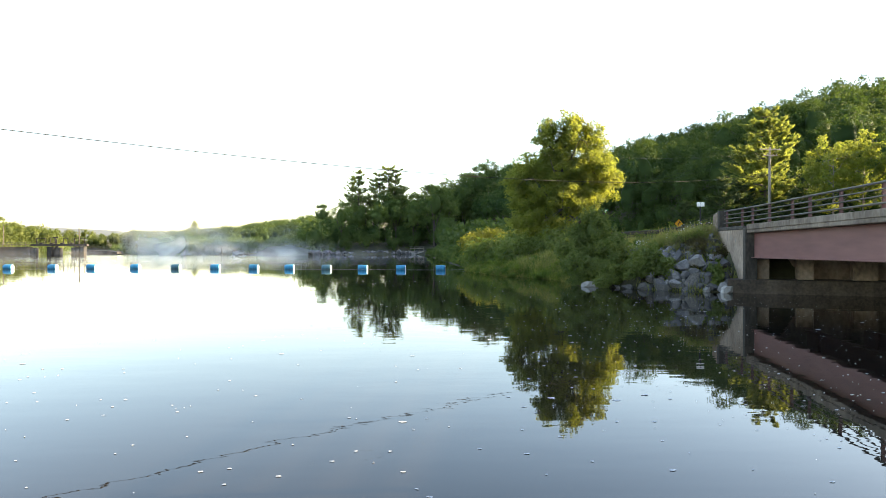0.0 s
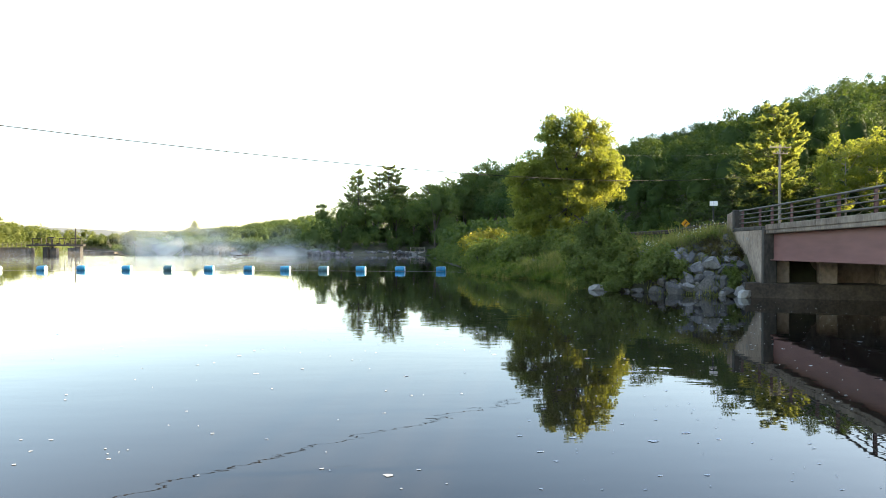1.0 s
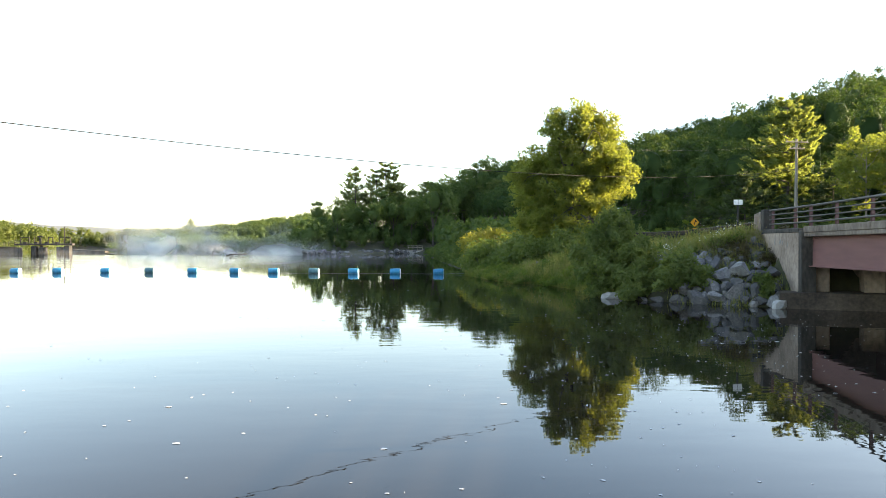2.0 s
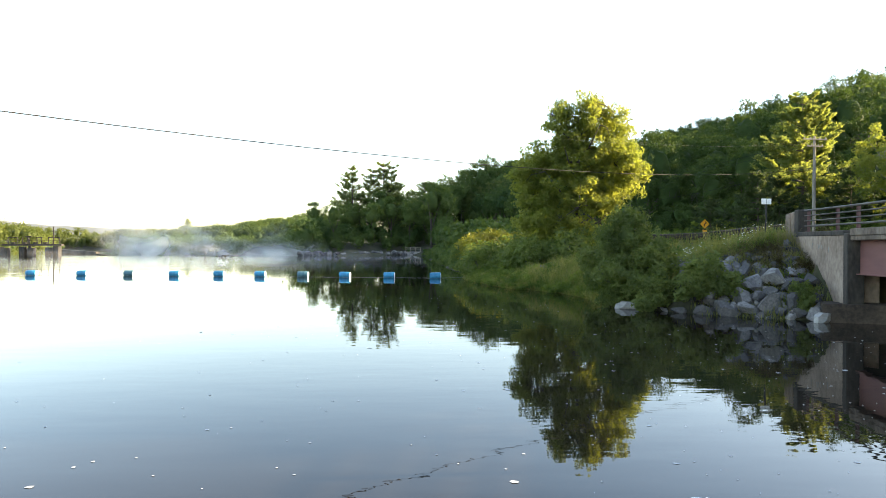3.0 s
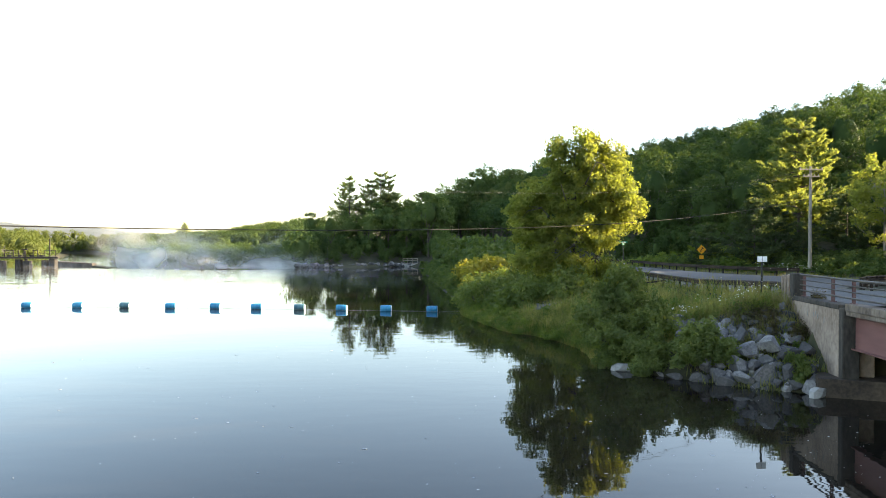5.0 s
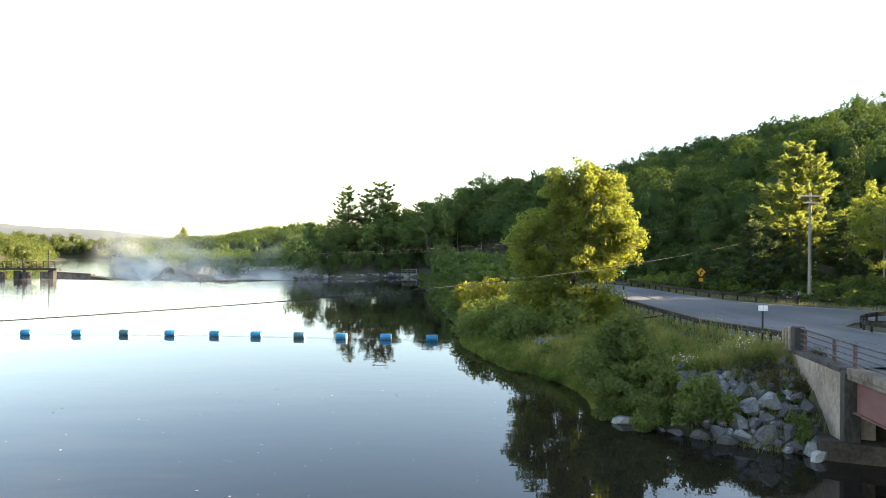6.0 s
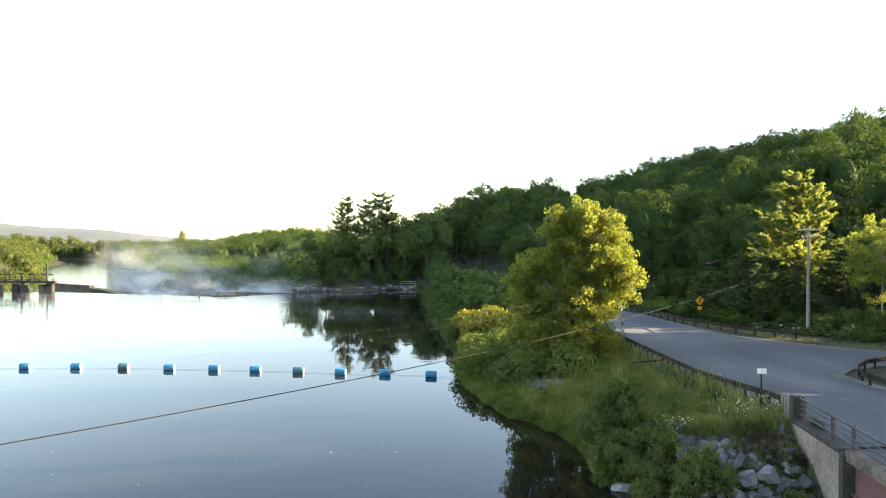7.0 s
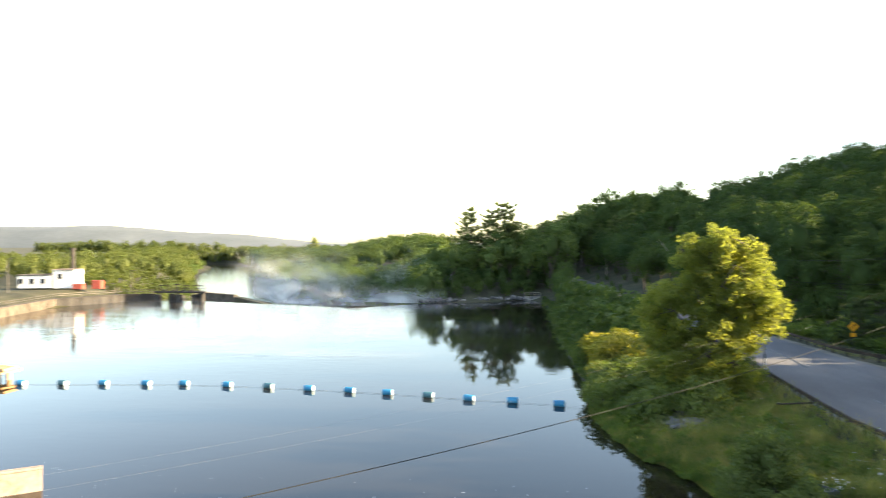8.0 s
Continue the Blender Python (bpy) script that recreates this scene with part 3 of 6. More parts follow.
s = sign_post("road_sign", 17.95, 43.6, 5.28, "white sign on a dark post beside the guard rail", 0.04, M["black"])
block("plate", (0.5, 0.012, 0.28), pose(17.95, 43.56, 5.14), M["white"], s, 0.004)
block("plate_bar", (0.012, 0.008, 0.28), pose(17.95, 43.548, 5.14), M["black"], s, 0.0)
s = sign_post("bend_sign", 32.4, 85.2, 4.9, "yellow diamond bend sign with a black arrow among weeds", 0.04)
plate = block("plate", (0.76, 0.012, 0.76), pose(32.4, 85.12, 5.2, 0, 45, 0), M["sign_y"], s, 0.004, "faded orange-yellow diamond")
for px, pz, w, h, r in ((-0.07, -0.17, 0.09, 0.24, 0), (0.0, 0.0, 0.10, 0.32, 35), (0.13, 0.17, 0.26, 0.09, 45)):
    block("arrow_stroke", (w, 0.008, h), pose(32.4 + px, 85.11, 5.2 + pz, 0, r, 0), M["black"], plate, 0)
block("plate_below", (0.5, 0.012, 0.4), pose(32.4, 85.12, 4.35), M["sign_y"], s, 0.004)
s = sign_post("street_sign", 18.45, 68.3, 6.1, "green street-name blades on a thin steel post", 0.03, M["rail"])
for z, r in ((6.0, 8), (5.83, 60)):
    blade = block("blade", (0.78, 0.012, 0.17), pose(18.45, 68.3, z, 0, 0, r), M["green"], s, 0.003)
    block("lettering_bar", (0.5, 0.018, 0.06), pose(18.45, 68.3, z, 0, 0, r), M["white"], blade, 0)
s = sign_post("marker_post", 18.9, 69.6, 4.5, "pale roadside marker post with a dark cap", 0.04, M["white"])
block("cap", (0.1, 0.08, 0.35), pose(18.9, 69.6, 4.45), M["black"], s, 0.004)
s = sign_post("far_sign", 10.2, 138, 5.2, "white diamond sign far down the road", 0.04)
block("plate", (0.8, 0.012, 0.8), pose(10.2, 137.92, 5.3, 0, 45, 0), M["white"], s, 0.004)


def utility_pole(x, y, top, label, turn):
    g = thing("utility_pole", label, "utility pole", group="utility poles")
    z = at_ground(x, y)
    tube("pole", [(x, y, z - 0.4), (x, y, (z + top) / 2), (x + 0.03, y, top)], [0.17, 0.145, 0.115], M["wood"], g, 12)
    for h, w in ((top - 0.3, 2.5), (top - 0.95, 1.7)):
        arm = block("crossarm", (w, 0.1, 0.12), pose(x, y - 0.14, h, 0, 0, turn), M["wood"], g, 0.01)
        for k in (-0.45, -0.2, 0.2, 0.45):
            c = Matrix.Rotation(radians(turn), 4, "Z") @ Vector((w * k, 0, 0))
            bm = bmesh.new()
            bmesh.ops.create_cone(bm, cap_ends=True, segments=8, radius1=0.05, radius2=0.03, depth=0.16, matrix=pose(x + c.x, y - 0.14 + c.y, h + 0.13))
            part("insulator", bm, M["insulator"], arm)
    return g


utility_pole(38.0, 73.6, 13.2, "weathered wooden utility pole with two crossarms", 8)
utility_pole(17.5, 186, 13.0, "weathered wooden utility pole far down the road", 20)


def wire(name, a, b, sag, r, material, label):
    a, b = Vector(a), Vector(b)
    pts = [a.lerp(b, t) - Vector((0, 0, sag * 4 * t * (1 - t))) for t in np.linspace(0, 1, 60)]
    ob = tube(name, [tuple(p) for p in pts], r, material, None, 5)
    return tagged(ob, label, "cable", group="overhead cables")


M["cable"] = plain("grey_cable", (0.01, 0.01, 0.01), 0.9)
M["bare"] = plain("bare_aluminium_wire", (0.14, 0.14, 0.14), 0.7)
wire("cable", (37.9, 73.5, 10.2), (-52.0, -12.5, 10.2), 3.85, 0.017, M["cable"], "thick dark cable sagging low over the water")
for k in (-1.0, 1.0):
    wire("power_line", (38.0 + k, 73.5, 12.75), (-52 + k, -12.5, 12.2), 4.6, 0.0015, M["bare"], "thin bare wire sagging over the water")
    wire("power_line", (38.0 + k, 73.6, 12.75), (17.5 + k * 0.8, 186, 12.8), 1.6, 0.012, M["cable"], "thin dark wire along the road")
wire("cable", (37.9, 73.6, 10.1), (17.5, 186, 9.6), 1.5, 0.016, M["cable"], "dark cable along the road")

# ---- barrel boom ----
def barrel(m, material, label):
    g = thing("barrel_float", label, "barrel", m, group="barrels of the boom")
    n = 24
    K = 0.95
    prof = [(-0.49, 0.0), (-0.49, 0.27), (-0.46, 0.295), (-0.40, 0.30), (-0.20, 0.305), (-0.17, 0.318), (-0.14, 0.305), (0.14, 0.305), (0.17, 0.318), (0.20, 0.305), (0.40, 0.30), (0.46, 0.295), (0.49, 0.27)]
    v, f = [], []
    for x, r in prof:
        v += [(x * K, K * r * math.cos(a), K * r * math.sin(a)) for a in np.linspace(0, 2 * np.pi, n, endpoint=False)]
    for i in range(len(prof) - 1):
        f += [(i * n + j, i * n + (j + 1) % n, (i + 1) * n + (j + 1) % n, (i + 1) * n + j) for j in range(n)]
    under(new("drum", mesh_np("drum", v, f, material, True)), g)
    bm = bmesh.new()
    bmesh.ops.create_cone(bm, cap_ends=True, segments=24, radius1=0.257, radius2=0.248, depth=0.03, matrix=pose(0.462, 0, 0, 0, 90, 0))
    lid = part("end_cap", bm, M["barrel_end"], g, "plastic end coloured pale for the sun on it")
    bm = bmesh.new()
    bmesh.ops.create_cone(bm, cap_ends=True, segments=10, radius1=0.035, radius2=0.03, depth=0.03, matrix=pose(0.486, 0.14, 0.07, 0, 90, 0))
    part("bung", bm, material, lid)
    return g


LINE = [(2.0, 68.9), (-2.0, 69.7), (-5.9, 70.2), (-9.7, 71.0), (-13.6, 71.6), (-17.4, 72.2), (-21.5, 72.6), (-25.8, 73.2), (-30.1, 73.4), (-34.7, 73.5), (-38.5, 73.1), (-42.9, 72.8), (-47.0, 72.3), (-51.2, 71.8)]
tone = random.Random(4)
first_b, first_t = None, None
for i, (x, y) in enumerate(LINE):
    m = pose(x, y, 0.2, tone.uniform(-8, 8), tone.uniform(-2, 2), -4 - tone.uniform(0, 9))
    if i in (3, 7, 12):
        first_t = copy_thing(first_t, m) if first_t else barrel(m, M["teal"], "faded dark teal plastic barrel floating on its side")
    else:
        first_b = copy_thing(first_b, m) if first_b else barrel(m, M["blue"], "blue plastic barrel floating on its side")
for off in (0.18, -0.25):
    tagged(tube("boom_rope", [(8, 66.5 + off, 0.25)] + [(x, y + off, 0.012) for x, y in LINE] + [(-54.5, 73.5, 0.4)], 0.0045, M["rope"], None, 5), "thin grey rope stringing the barrels together", "rope", group="boom ropes")

# anchor crib and pier at the far end of the boom
crib = thing("timber_crib", "sunlit weathered timber mooring crib in the lake", "mooring")
for k in range(5):
    block("timber", (3.4, 0.34, 0.3), pose(-55.8, 73.6 + 0.36 * k, 1.15, 0, 0, -14), M["orange"], crib, 0.04)
for k in range(3):
    block("timber", (0.34, 2.4, 0.3), pose(-57.0 + 1.2 * k, 74.4, 0.84 - 0.0, 0, 0, -14), M["orange"], crib, 0.04)
    block("crib_leg", (0.4, 0.4, 2.2), pose(-57.0 + 1.2 * k, 74.2, -0.3, 0, 0, -14), M["orange"], crib, 0.04)
pier = thing("concrete_pier", "thin pale concrete wall standing in the lake", "pier")
block("shaft", (7.0, 0.4, 2.4), pose(-30.75, 43.1, 0.02, 0, 0, 35.8), M["concrete"], pier, 0.05)
block("cap", (7.06, 0.48, 0.14), pose(-30.75, 43.1, 1.29, 0, 0, 35.8), M["concrete"], pier, 0.03)

# ---- dam crest, gates and the far bank ----
dam = thing("dam_crest", "low concrete dam crest with water at its lip", "dam")
for a, b in (((-81, 170), (-39, 155.5)), ((-39, 155.5), (-25.5, 168))):
    a, b = Vector((*a, 0)), Vector((*b, 0))
    d = (b - a).normalized(); n = Vector((-d.y, d.x, 0))
    n = n if n.y > 0 else -n
    o = [a + n * 0.0, b + n * 0.0, b + n * 2.2, a + n * 2.2]
    prism("crest_wall", [p.to_2d()[:] for p in o], LOW - 1, -0.03, M["concrete_dark"], dam, [0.012, 0.012, -1.2, -1.2])
drift = thing("driftwood", "dark broken branches stranded on the dam's lip", "driftwood")
for a, b in (((-41.6, 155.2, 0.1), (-38.2, 155.0, 0.22)), ((-40.4, 155.0, 0.06), (-38.6, 155.5, 0.5)), ((-41.0, 155.6, 0.3), (-39.4, 154.9, 0.12)), ((-39.0, 155.1, 0.1), (-37.4, 156.2, 0.25))):
    tube("branch", [a, tuple((p + q) / 2 + 0.08 for p, q in zip(a, b)), b], [0.09, 0.07, 0.03], M["steel_dark"], drift, 6)
stake = thing("crest_stake", "thin dark stake standing on the dam's crest", "post")
tube("stake", [(-45.4, 158.0, -0.5), (-45.3, 158.0, 0.9)], [0.1, 0.08], M["steel_dark"], stake, 6)
gates = thing("sluice_gates", "dark steel sluice gates between concrete piers with a walkway", "sluice gate")
for x, w, z1 in ((-93.0, 1.5, 1.8), (-89.2, 1.4, 2.1), (-87.3, 1.6, 1.8), (-83.4, 1.3, 1.9), (-81.6, 1.5, 2.2)):
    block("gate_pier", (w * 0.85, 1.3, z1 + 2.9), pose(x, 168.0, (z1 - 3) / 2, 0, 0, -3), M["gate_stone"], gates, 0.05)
block("walkway", (13.4, 1.1, 0.42), pose(-86.9, 167.8, 2.45, 0, 0, -1), M["steel_dark"], gates, 0.02)
for z in (3.0, 3.4):
    block("handrail", (13.4, 0.05, 0.05), pose(-86.9, 167.25, z, 0, 0, -1), M["steel_dark"], gates, 0)
for k in range(8):
    block("handrail_post", (0.05, 0.05, 0.95), pose(-93.4 + 1.85 * k, 167.3, 2.95), M["steel_dark"], gates, 0)
for x, h in ((-92.4, 1.0), (-88.1, 2.0), (-87.8, 1.5), (-82.4, 4.2), (-85.0, 0.9)):
    block("gate_stem", (0.2, 0.2, h), pose(x, 168.0, 2.4 + h / 2), M["steel_dark"], gates, 0.02)
for x in (-92.6, -90.6, -89.4, -86.2, -85.2, -83.6, -81.2):
    block("gantry_post", (0.14, 0.14, 1.5), pose(x, 168.2, 3.35), M["steel_dark"], gates, 0.01)
for x, w in ((-91.6, 2.2), (-85.7, 1.3), (-82.4, 2.6)):
    block("gantry_beam", (w, 0.16, 0.16), pose(x, 168.2, 4.1), M["steel_dark"], gates, 0.01)
block("stem_head", (1.3, 0.25, 0.25), pose(-88.0, 168.0, 4.3), M["steel_dark"], gates, 0.02)
for x in (-88.0, -82.3):
    block("gate_leaf", (0.7, 0.2, 2.6), pose(x, 168.6, 0.9), M["steel_dark"], gates, 0.01)
for x in (-91.4, -88.9, -86.4, -84.2):
    block("hoist", (0.8, 0.6, 0.5), pose(x, 168.0, 2.78), M["steel_dark"], gates, 0.06)
spur = thing("spur_wall", "low brown masonry wall running out below the dam", "wall")
prism("wall", [(-90, 184.5), (-79.3, 181.6), (-79.0, 183.2), (-90, 186.5)], LOW - 1, 0.9, M["concrete_dark"], spur, [1.2, 0.7, 0.7, 1.2])
prism("spit", [(-79.2, 181.2), (-70, 175.2), (-62, 170.5), (-61, 172), (-69.5, 178), (-79, 184)], LOW - 1, 0.2, M["ground"], spur, [0.2, -0.6, -1.6, -1.6, -0.6, 0.2], "low grassy spit of earth")
left = thing("bank_wall", "long grey concrete retaining wall on the far bank", "retaining wall")
W = [(-104.0, 60), (-103.2, 100), (-103.4, 130), (-108.6, 152), (-101.2, 166.5), (-93.8, 168.6)]
for k, ((ax, ay), (bx, by)) in enumerate(zip(W, W[1:])):
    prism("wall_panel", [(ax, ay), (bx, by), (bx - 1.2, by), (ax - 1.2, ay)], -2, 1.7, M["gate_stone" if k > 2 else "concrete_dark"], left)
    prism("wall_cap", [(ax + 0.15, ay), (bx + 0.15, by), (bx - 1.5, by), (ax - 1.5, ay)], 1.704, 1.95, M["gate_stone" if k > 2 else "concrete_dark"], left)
    for t in np.linspace(0, 1, 9)[:-1]:
        block("rail_post", (0.08, 0.08, 1.1), pose(ax + (bx - ax) * t - 0.6, ay + (by - ay) * t, 2.5), M["rail"], left, 0)
    for z in (2.55, 3.0):
        d = math.hypot(bx - ax, by - ay)
        block("fence_rail", (d, 0.07, 0.07), pose((ax + bx) / 2 - 0.6, (ay + by) / 2, z, 0, 0, math.degrees(math.atan2(by - ay, bx - ax))), M["white" if k < 2 else "rail"], left, 0)

house = thing("gatehouse", "flat-roofed white gatehouse on the far bank", "building")
block("wall", (5.2, 5, 4.6), pose(-118, 169, 5.6, 0, 0, 12), M["white"], house, 0.05)
block("roof", (5.6, 5.4, 0.25), pose(-118, 169, 8.0, 0, 0, 12), M["concrete"], house, 0.03)
block("annex_wall", (8, 5, 3.2), pose(-125, 167.5, 5.0, 0, 0, 12), M["white"], house, 0.05)
block("annex_roof", (8.4, 5.4, 0.25), pose(-125, 167.5, 6.75, 0, 0, 12), M["concrete_dark"], house, 0.03)
for x, y, z in ((-127.6, 164.4, 5.2), (-125.0, 164.95, 5.2), (-122.4, 165.5, 5.2), (-118.4, 166.4, 6.4)):
    pane = block("window", (1.1, 0.1, 1.2), pose(x, y, z, 0, 0, 12), M["glass"], house, 0.01)
    block("window_sill", (1.3, 0.2, 0.1), pose(x, y - 0.06, z - 0.68, 0, 0, 12), M["concrete"], pane, 0.01)
stack = thing("chimney_stack", "tall dark steel stack behind the gatehouse", "chimney")
tube("shaft", [(-120, 173.5, 2.5), (-120, 173.5, 13.2)], [0.6, 0.5], M["steel_dark"], stack, 12)
tube("collar", [(-120, 173.5, 13.0), (-120, 173.5, 13.5)], [0.62, 0.62], M["steel_dark"], stack, 12)
for (x, y, sx, h) in ((-110.2, 169.5, 2.2, 2.0), (-114.0, 167.5, 2.4, 1.2)):
    rd = thing("red_container", "red steel container on the far bank", "container", group="red containers")
    block("body", (sx, 1.8, h), pose(x, y, 3.1 + h / 2, 0, 0, 10), M["red"], rd, 0.05)
    block("lid", (sx + 0.1, 1.9, 0.12), pose(x, y, 3.16 + h, 0, 0, 10), M["red"], rd, 0.02)
for x, y, h in ((-124, 156, 8.5), (-104.5, 175, 5.0)):
    lp = thing("lamp_post", "tall thin post on the far bank", "lamp post", group="far bank posts")
    tube("pole", [(x, y, 2.5), (x, y, 2.5 + h)], [0.13, 0.09], M["rail"], lp, 8)
    block("lamp_head", (1.4, 0.25, 0.15), pose(x + 0.6, y, 2.5 + h), M["rail"], lp, 0.03)

# the little platform on the shore
dock = thing("fishing_platform", "small pale timber platform with a railing on the shore", "platform")
block("platform_deck", (3.8, 2.4, 0.2), pose(-1.0, 180.6, 0.75), M["wood"], dock, 0.02)
block("skirt", (3.8, 0.15, 0.9), pose(-1.0, 179.3, 0.2), M["pale_rock"], dock, 0.02)
for x in (-2.8, -1.6, -0.4, 0.8):
    block("rail_post", (0.12, 0.12, 1.2), pose(x, 179.5, 1.4), M["wood"], dock, 0.01)
for z in (1.5, 1.95):
    block("handrail", (3.8, 0.08, 0.12), pose(-1.0, 179.5, z), M["wood"], dock, 0.01)

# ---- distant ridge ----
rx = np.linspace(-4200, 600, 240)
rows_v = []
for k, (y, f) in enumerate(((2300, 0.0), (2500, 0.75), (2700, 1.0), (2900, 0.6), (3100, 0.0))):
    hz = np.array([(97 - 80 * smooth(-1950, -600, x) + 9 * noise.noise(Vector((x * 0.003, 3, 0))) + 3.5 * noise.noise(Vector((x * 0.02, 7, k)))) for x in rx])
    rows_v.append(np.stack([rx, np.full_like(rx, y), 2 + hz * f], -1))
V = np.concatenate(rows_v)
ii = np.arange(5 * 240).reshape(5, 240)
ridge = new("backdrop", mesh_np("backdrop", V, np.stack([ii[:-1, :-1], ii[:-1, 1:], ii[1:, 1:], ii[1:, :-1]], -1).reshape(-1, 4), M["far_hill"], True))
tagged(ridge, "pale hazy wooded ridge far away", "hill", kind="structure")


# ---- plants ----
def quads_at(centres, size, rng, tall=1.0, flat=0.0, out=None, loose=0.5):
    """Leaf blades at the centres; tall: length over width; flat: how level they lie; out: the way they face, loosely."""
    n = len(centres)
    a = rng.normal(size=(n, 3)); a[:, 2] *= 1 - flat
    a /= np.linalg.norm(a, axis=1)[:, None]
    b = np.cross(a, rng.normal(size=(n, 3))); b /= np.linalg.norm(b, axis=1)[:, None] + 1e-9
    if out is not None:
        face_to = out / (np.linalg.norm(out, axis=1)[:, None] + 1e-9) + rng.normal(size=(n, 3)) * loose
        face_to /= np.linalg.norm(face_to, axis=1)[:, None] + 1e-9
        a = np.cross(face_to, rng.normal(size=(n, 3))); a /= np.linalg.norm(a, axis=1)[:, None] + 1e-9
        b = np.cross(a, face_to)
    s = size * rng.uniform(0.6, 1.3, (n, 1))
    a, b = a * s * tall * 0.5, b * s * 0.5
    c = np.asarray(centres)
    v = np.stack([c - a + b * 0.9, c + a, c - a - b * 0.9], 1).reshape(-1, 3)
    return v, np.arange(3 * n, dtype=np.int32).reshape(-1, 3)


def crown_shape(rng, n, rad, lobes=7, fill=0.55):
    """Clump centres in an uneven lobed crown of radii rad, round the origin."""
    dirs = rng.normal(size=(n, 3)); dirs /= np.linalg.norm(dirs, axis=1)[:, None]
    lob = rng.normal(size=(lobes, 3)); lob /= np.linalg.norm(lob, axis=1)[:, None]
    reach = 0.70 + 0.34 * np.max(np.clip(dirs @ lob.T, 0, 1) ** 6, axis=1) + rng.normal(size=n) * 0.05
    r = reach * rng.uniform(fill ** 3, 1, n) ** (1 / 3)
    return dirs * r[:, None] * np.array(rad)


def puffs(rng, n, r, squash=0.7):
    """Offsets of leaves inside a rounded clump of radius r, most of them near its skin."""
    d = rng.normal(size=(n, 3)); d /= np.linalg.norm(d, axis=1)[:, None]
    return d * (r * rng.uniform(0.12, 1, n) ** 0.45)[:, None] * np.array([1, 1, squash])


def ball_arrays(subdivisions):
    bm = bmesh.new()
    bmesh.ops.create_icosphere(bm, subdivisions=subdivisions, radius=1.0)
    v = np.array([q.co[:] for q in bm.verts]); f = np.array([[q.index for q in p.verts] for p in bm.faces], np.int32)
    bm.free()
    return v, f


BALL = ball_arrays(2)
BALLS = {2: BALL, 3: ball_arrays(3)}


def heart(seed, centre, rad):
    """The dense inside of a crown, a lumpy mass that the leaves cover."""
    k = np.array([0.8 + 0.35 * noise.noise(Vector(p) * 1.7 + Vector((seed, 0, 0))) for p in BALL[0]])
    return BALL[0] * k[:, None] * np.array(rad) + np.array(centre), BALL[1]


def broadleaf(seed, height, width, base, clumps, per, leaf, clump_r, limbs=9, lobes=7, squash=0.7, masses=(), girth=0.019, loose=0.5):
    """Arrays of wood and leaves of a broad-leaved tree standing at the origin."""
    rng = np.random.default_rng(seed)
    mid = (height + base) / 2
    c = crown_shape(rng, clumps, (width / 2, width / 2, (height - base) / 2), lobes) + (0, 0, mid)
    if masses:
        # the crown as several boughs' worth of foliage: centre and radii of each
        share = np.array([(m[3] * m[4] * m[5]) ** 0.8 for m in masses]); share /= share.sum()
        c = np.concatenate([crown_shape(rng, max(3, int(clumps * s)), m[3:6], 5, 0.3) + np.array(m[:3]) for m, s in zip(masses, share)])
        c += rng.normal(size=c.shape) * 0.2
        c = c[c[:, 2] < height - 0.3]
        clumps = len(c)
    wood = []
    lean = rng.normal(size=2) * 0.25
    tp = np.array([(lean[0] * t * t, lean[1] * t * t, height * 0.8 * t) for t in np.linspace(0, 1, 8)])
    r0 = height * girth
    wood.append(tube_np(tp, np.linspace(r0, r0 * 0.25, 8), 7))
    ends = []
    for k in range(limbs):
        t = 0.22 + 0.7 * k / limbs
        p0 = np.array([np.interp(t, np.linspace(0, 1, 8), tp[:, i]) for i in range(3)])
        tgt = c[rng.integers(clumps)] * (0.85, 0.85, 1)
        ang = k * 2.4 + rng.uniform(-0.5, 0.5)
        reach = width * 0.36 * (1 - 0.5 * t)
        p2 = p0 + (math.cos(ang) * reach, math.sin(ang) * reach, height * 0.16)
        p1 = (p0 + p2) / 2 + (0, 0, -0.03 * height)
        pts = np.array([p0, p1, p2])
        wood.append(tube_np(pts, [r0 * 0.4, r0 * 0.22, r0 * 0.08], 5))
        ends += [p0, p1, p2]
    ends = np.array(ends)
    for q in c[:: max(1, clumps // 70)]:
        e = ends[np.argmin(np.linalg.norm(ends - q, axis=1))]
        wood.append(tube_np(np.array([e, (e + q) / 2 + rng.normal(size=3) * 0.15, q]), [r0 * 0.14, r0 * 0.09, r0 * 0.04], 4))
    puff = puffs(rng, clumps * per, clump_r, squash)
    pts = np.repeat(c, per, axis=0) + puff
    crown_out = (c - (0, 0, mid)) / (width / 2)
    leaves = quads_at(pts, leaf, rng, 1.25, 0.3, puff / clump_r * 0.8 + np.repeat(crown_out, per, axis=0) * 0.4 + (0, 0, 0.3), loose)
    return join_np(wood), leaves


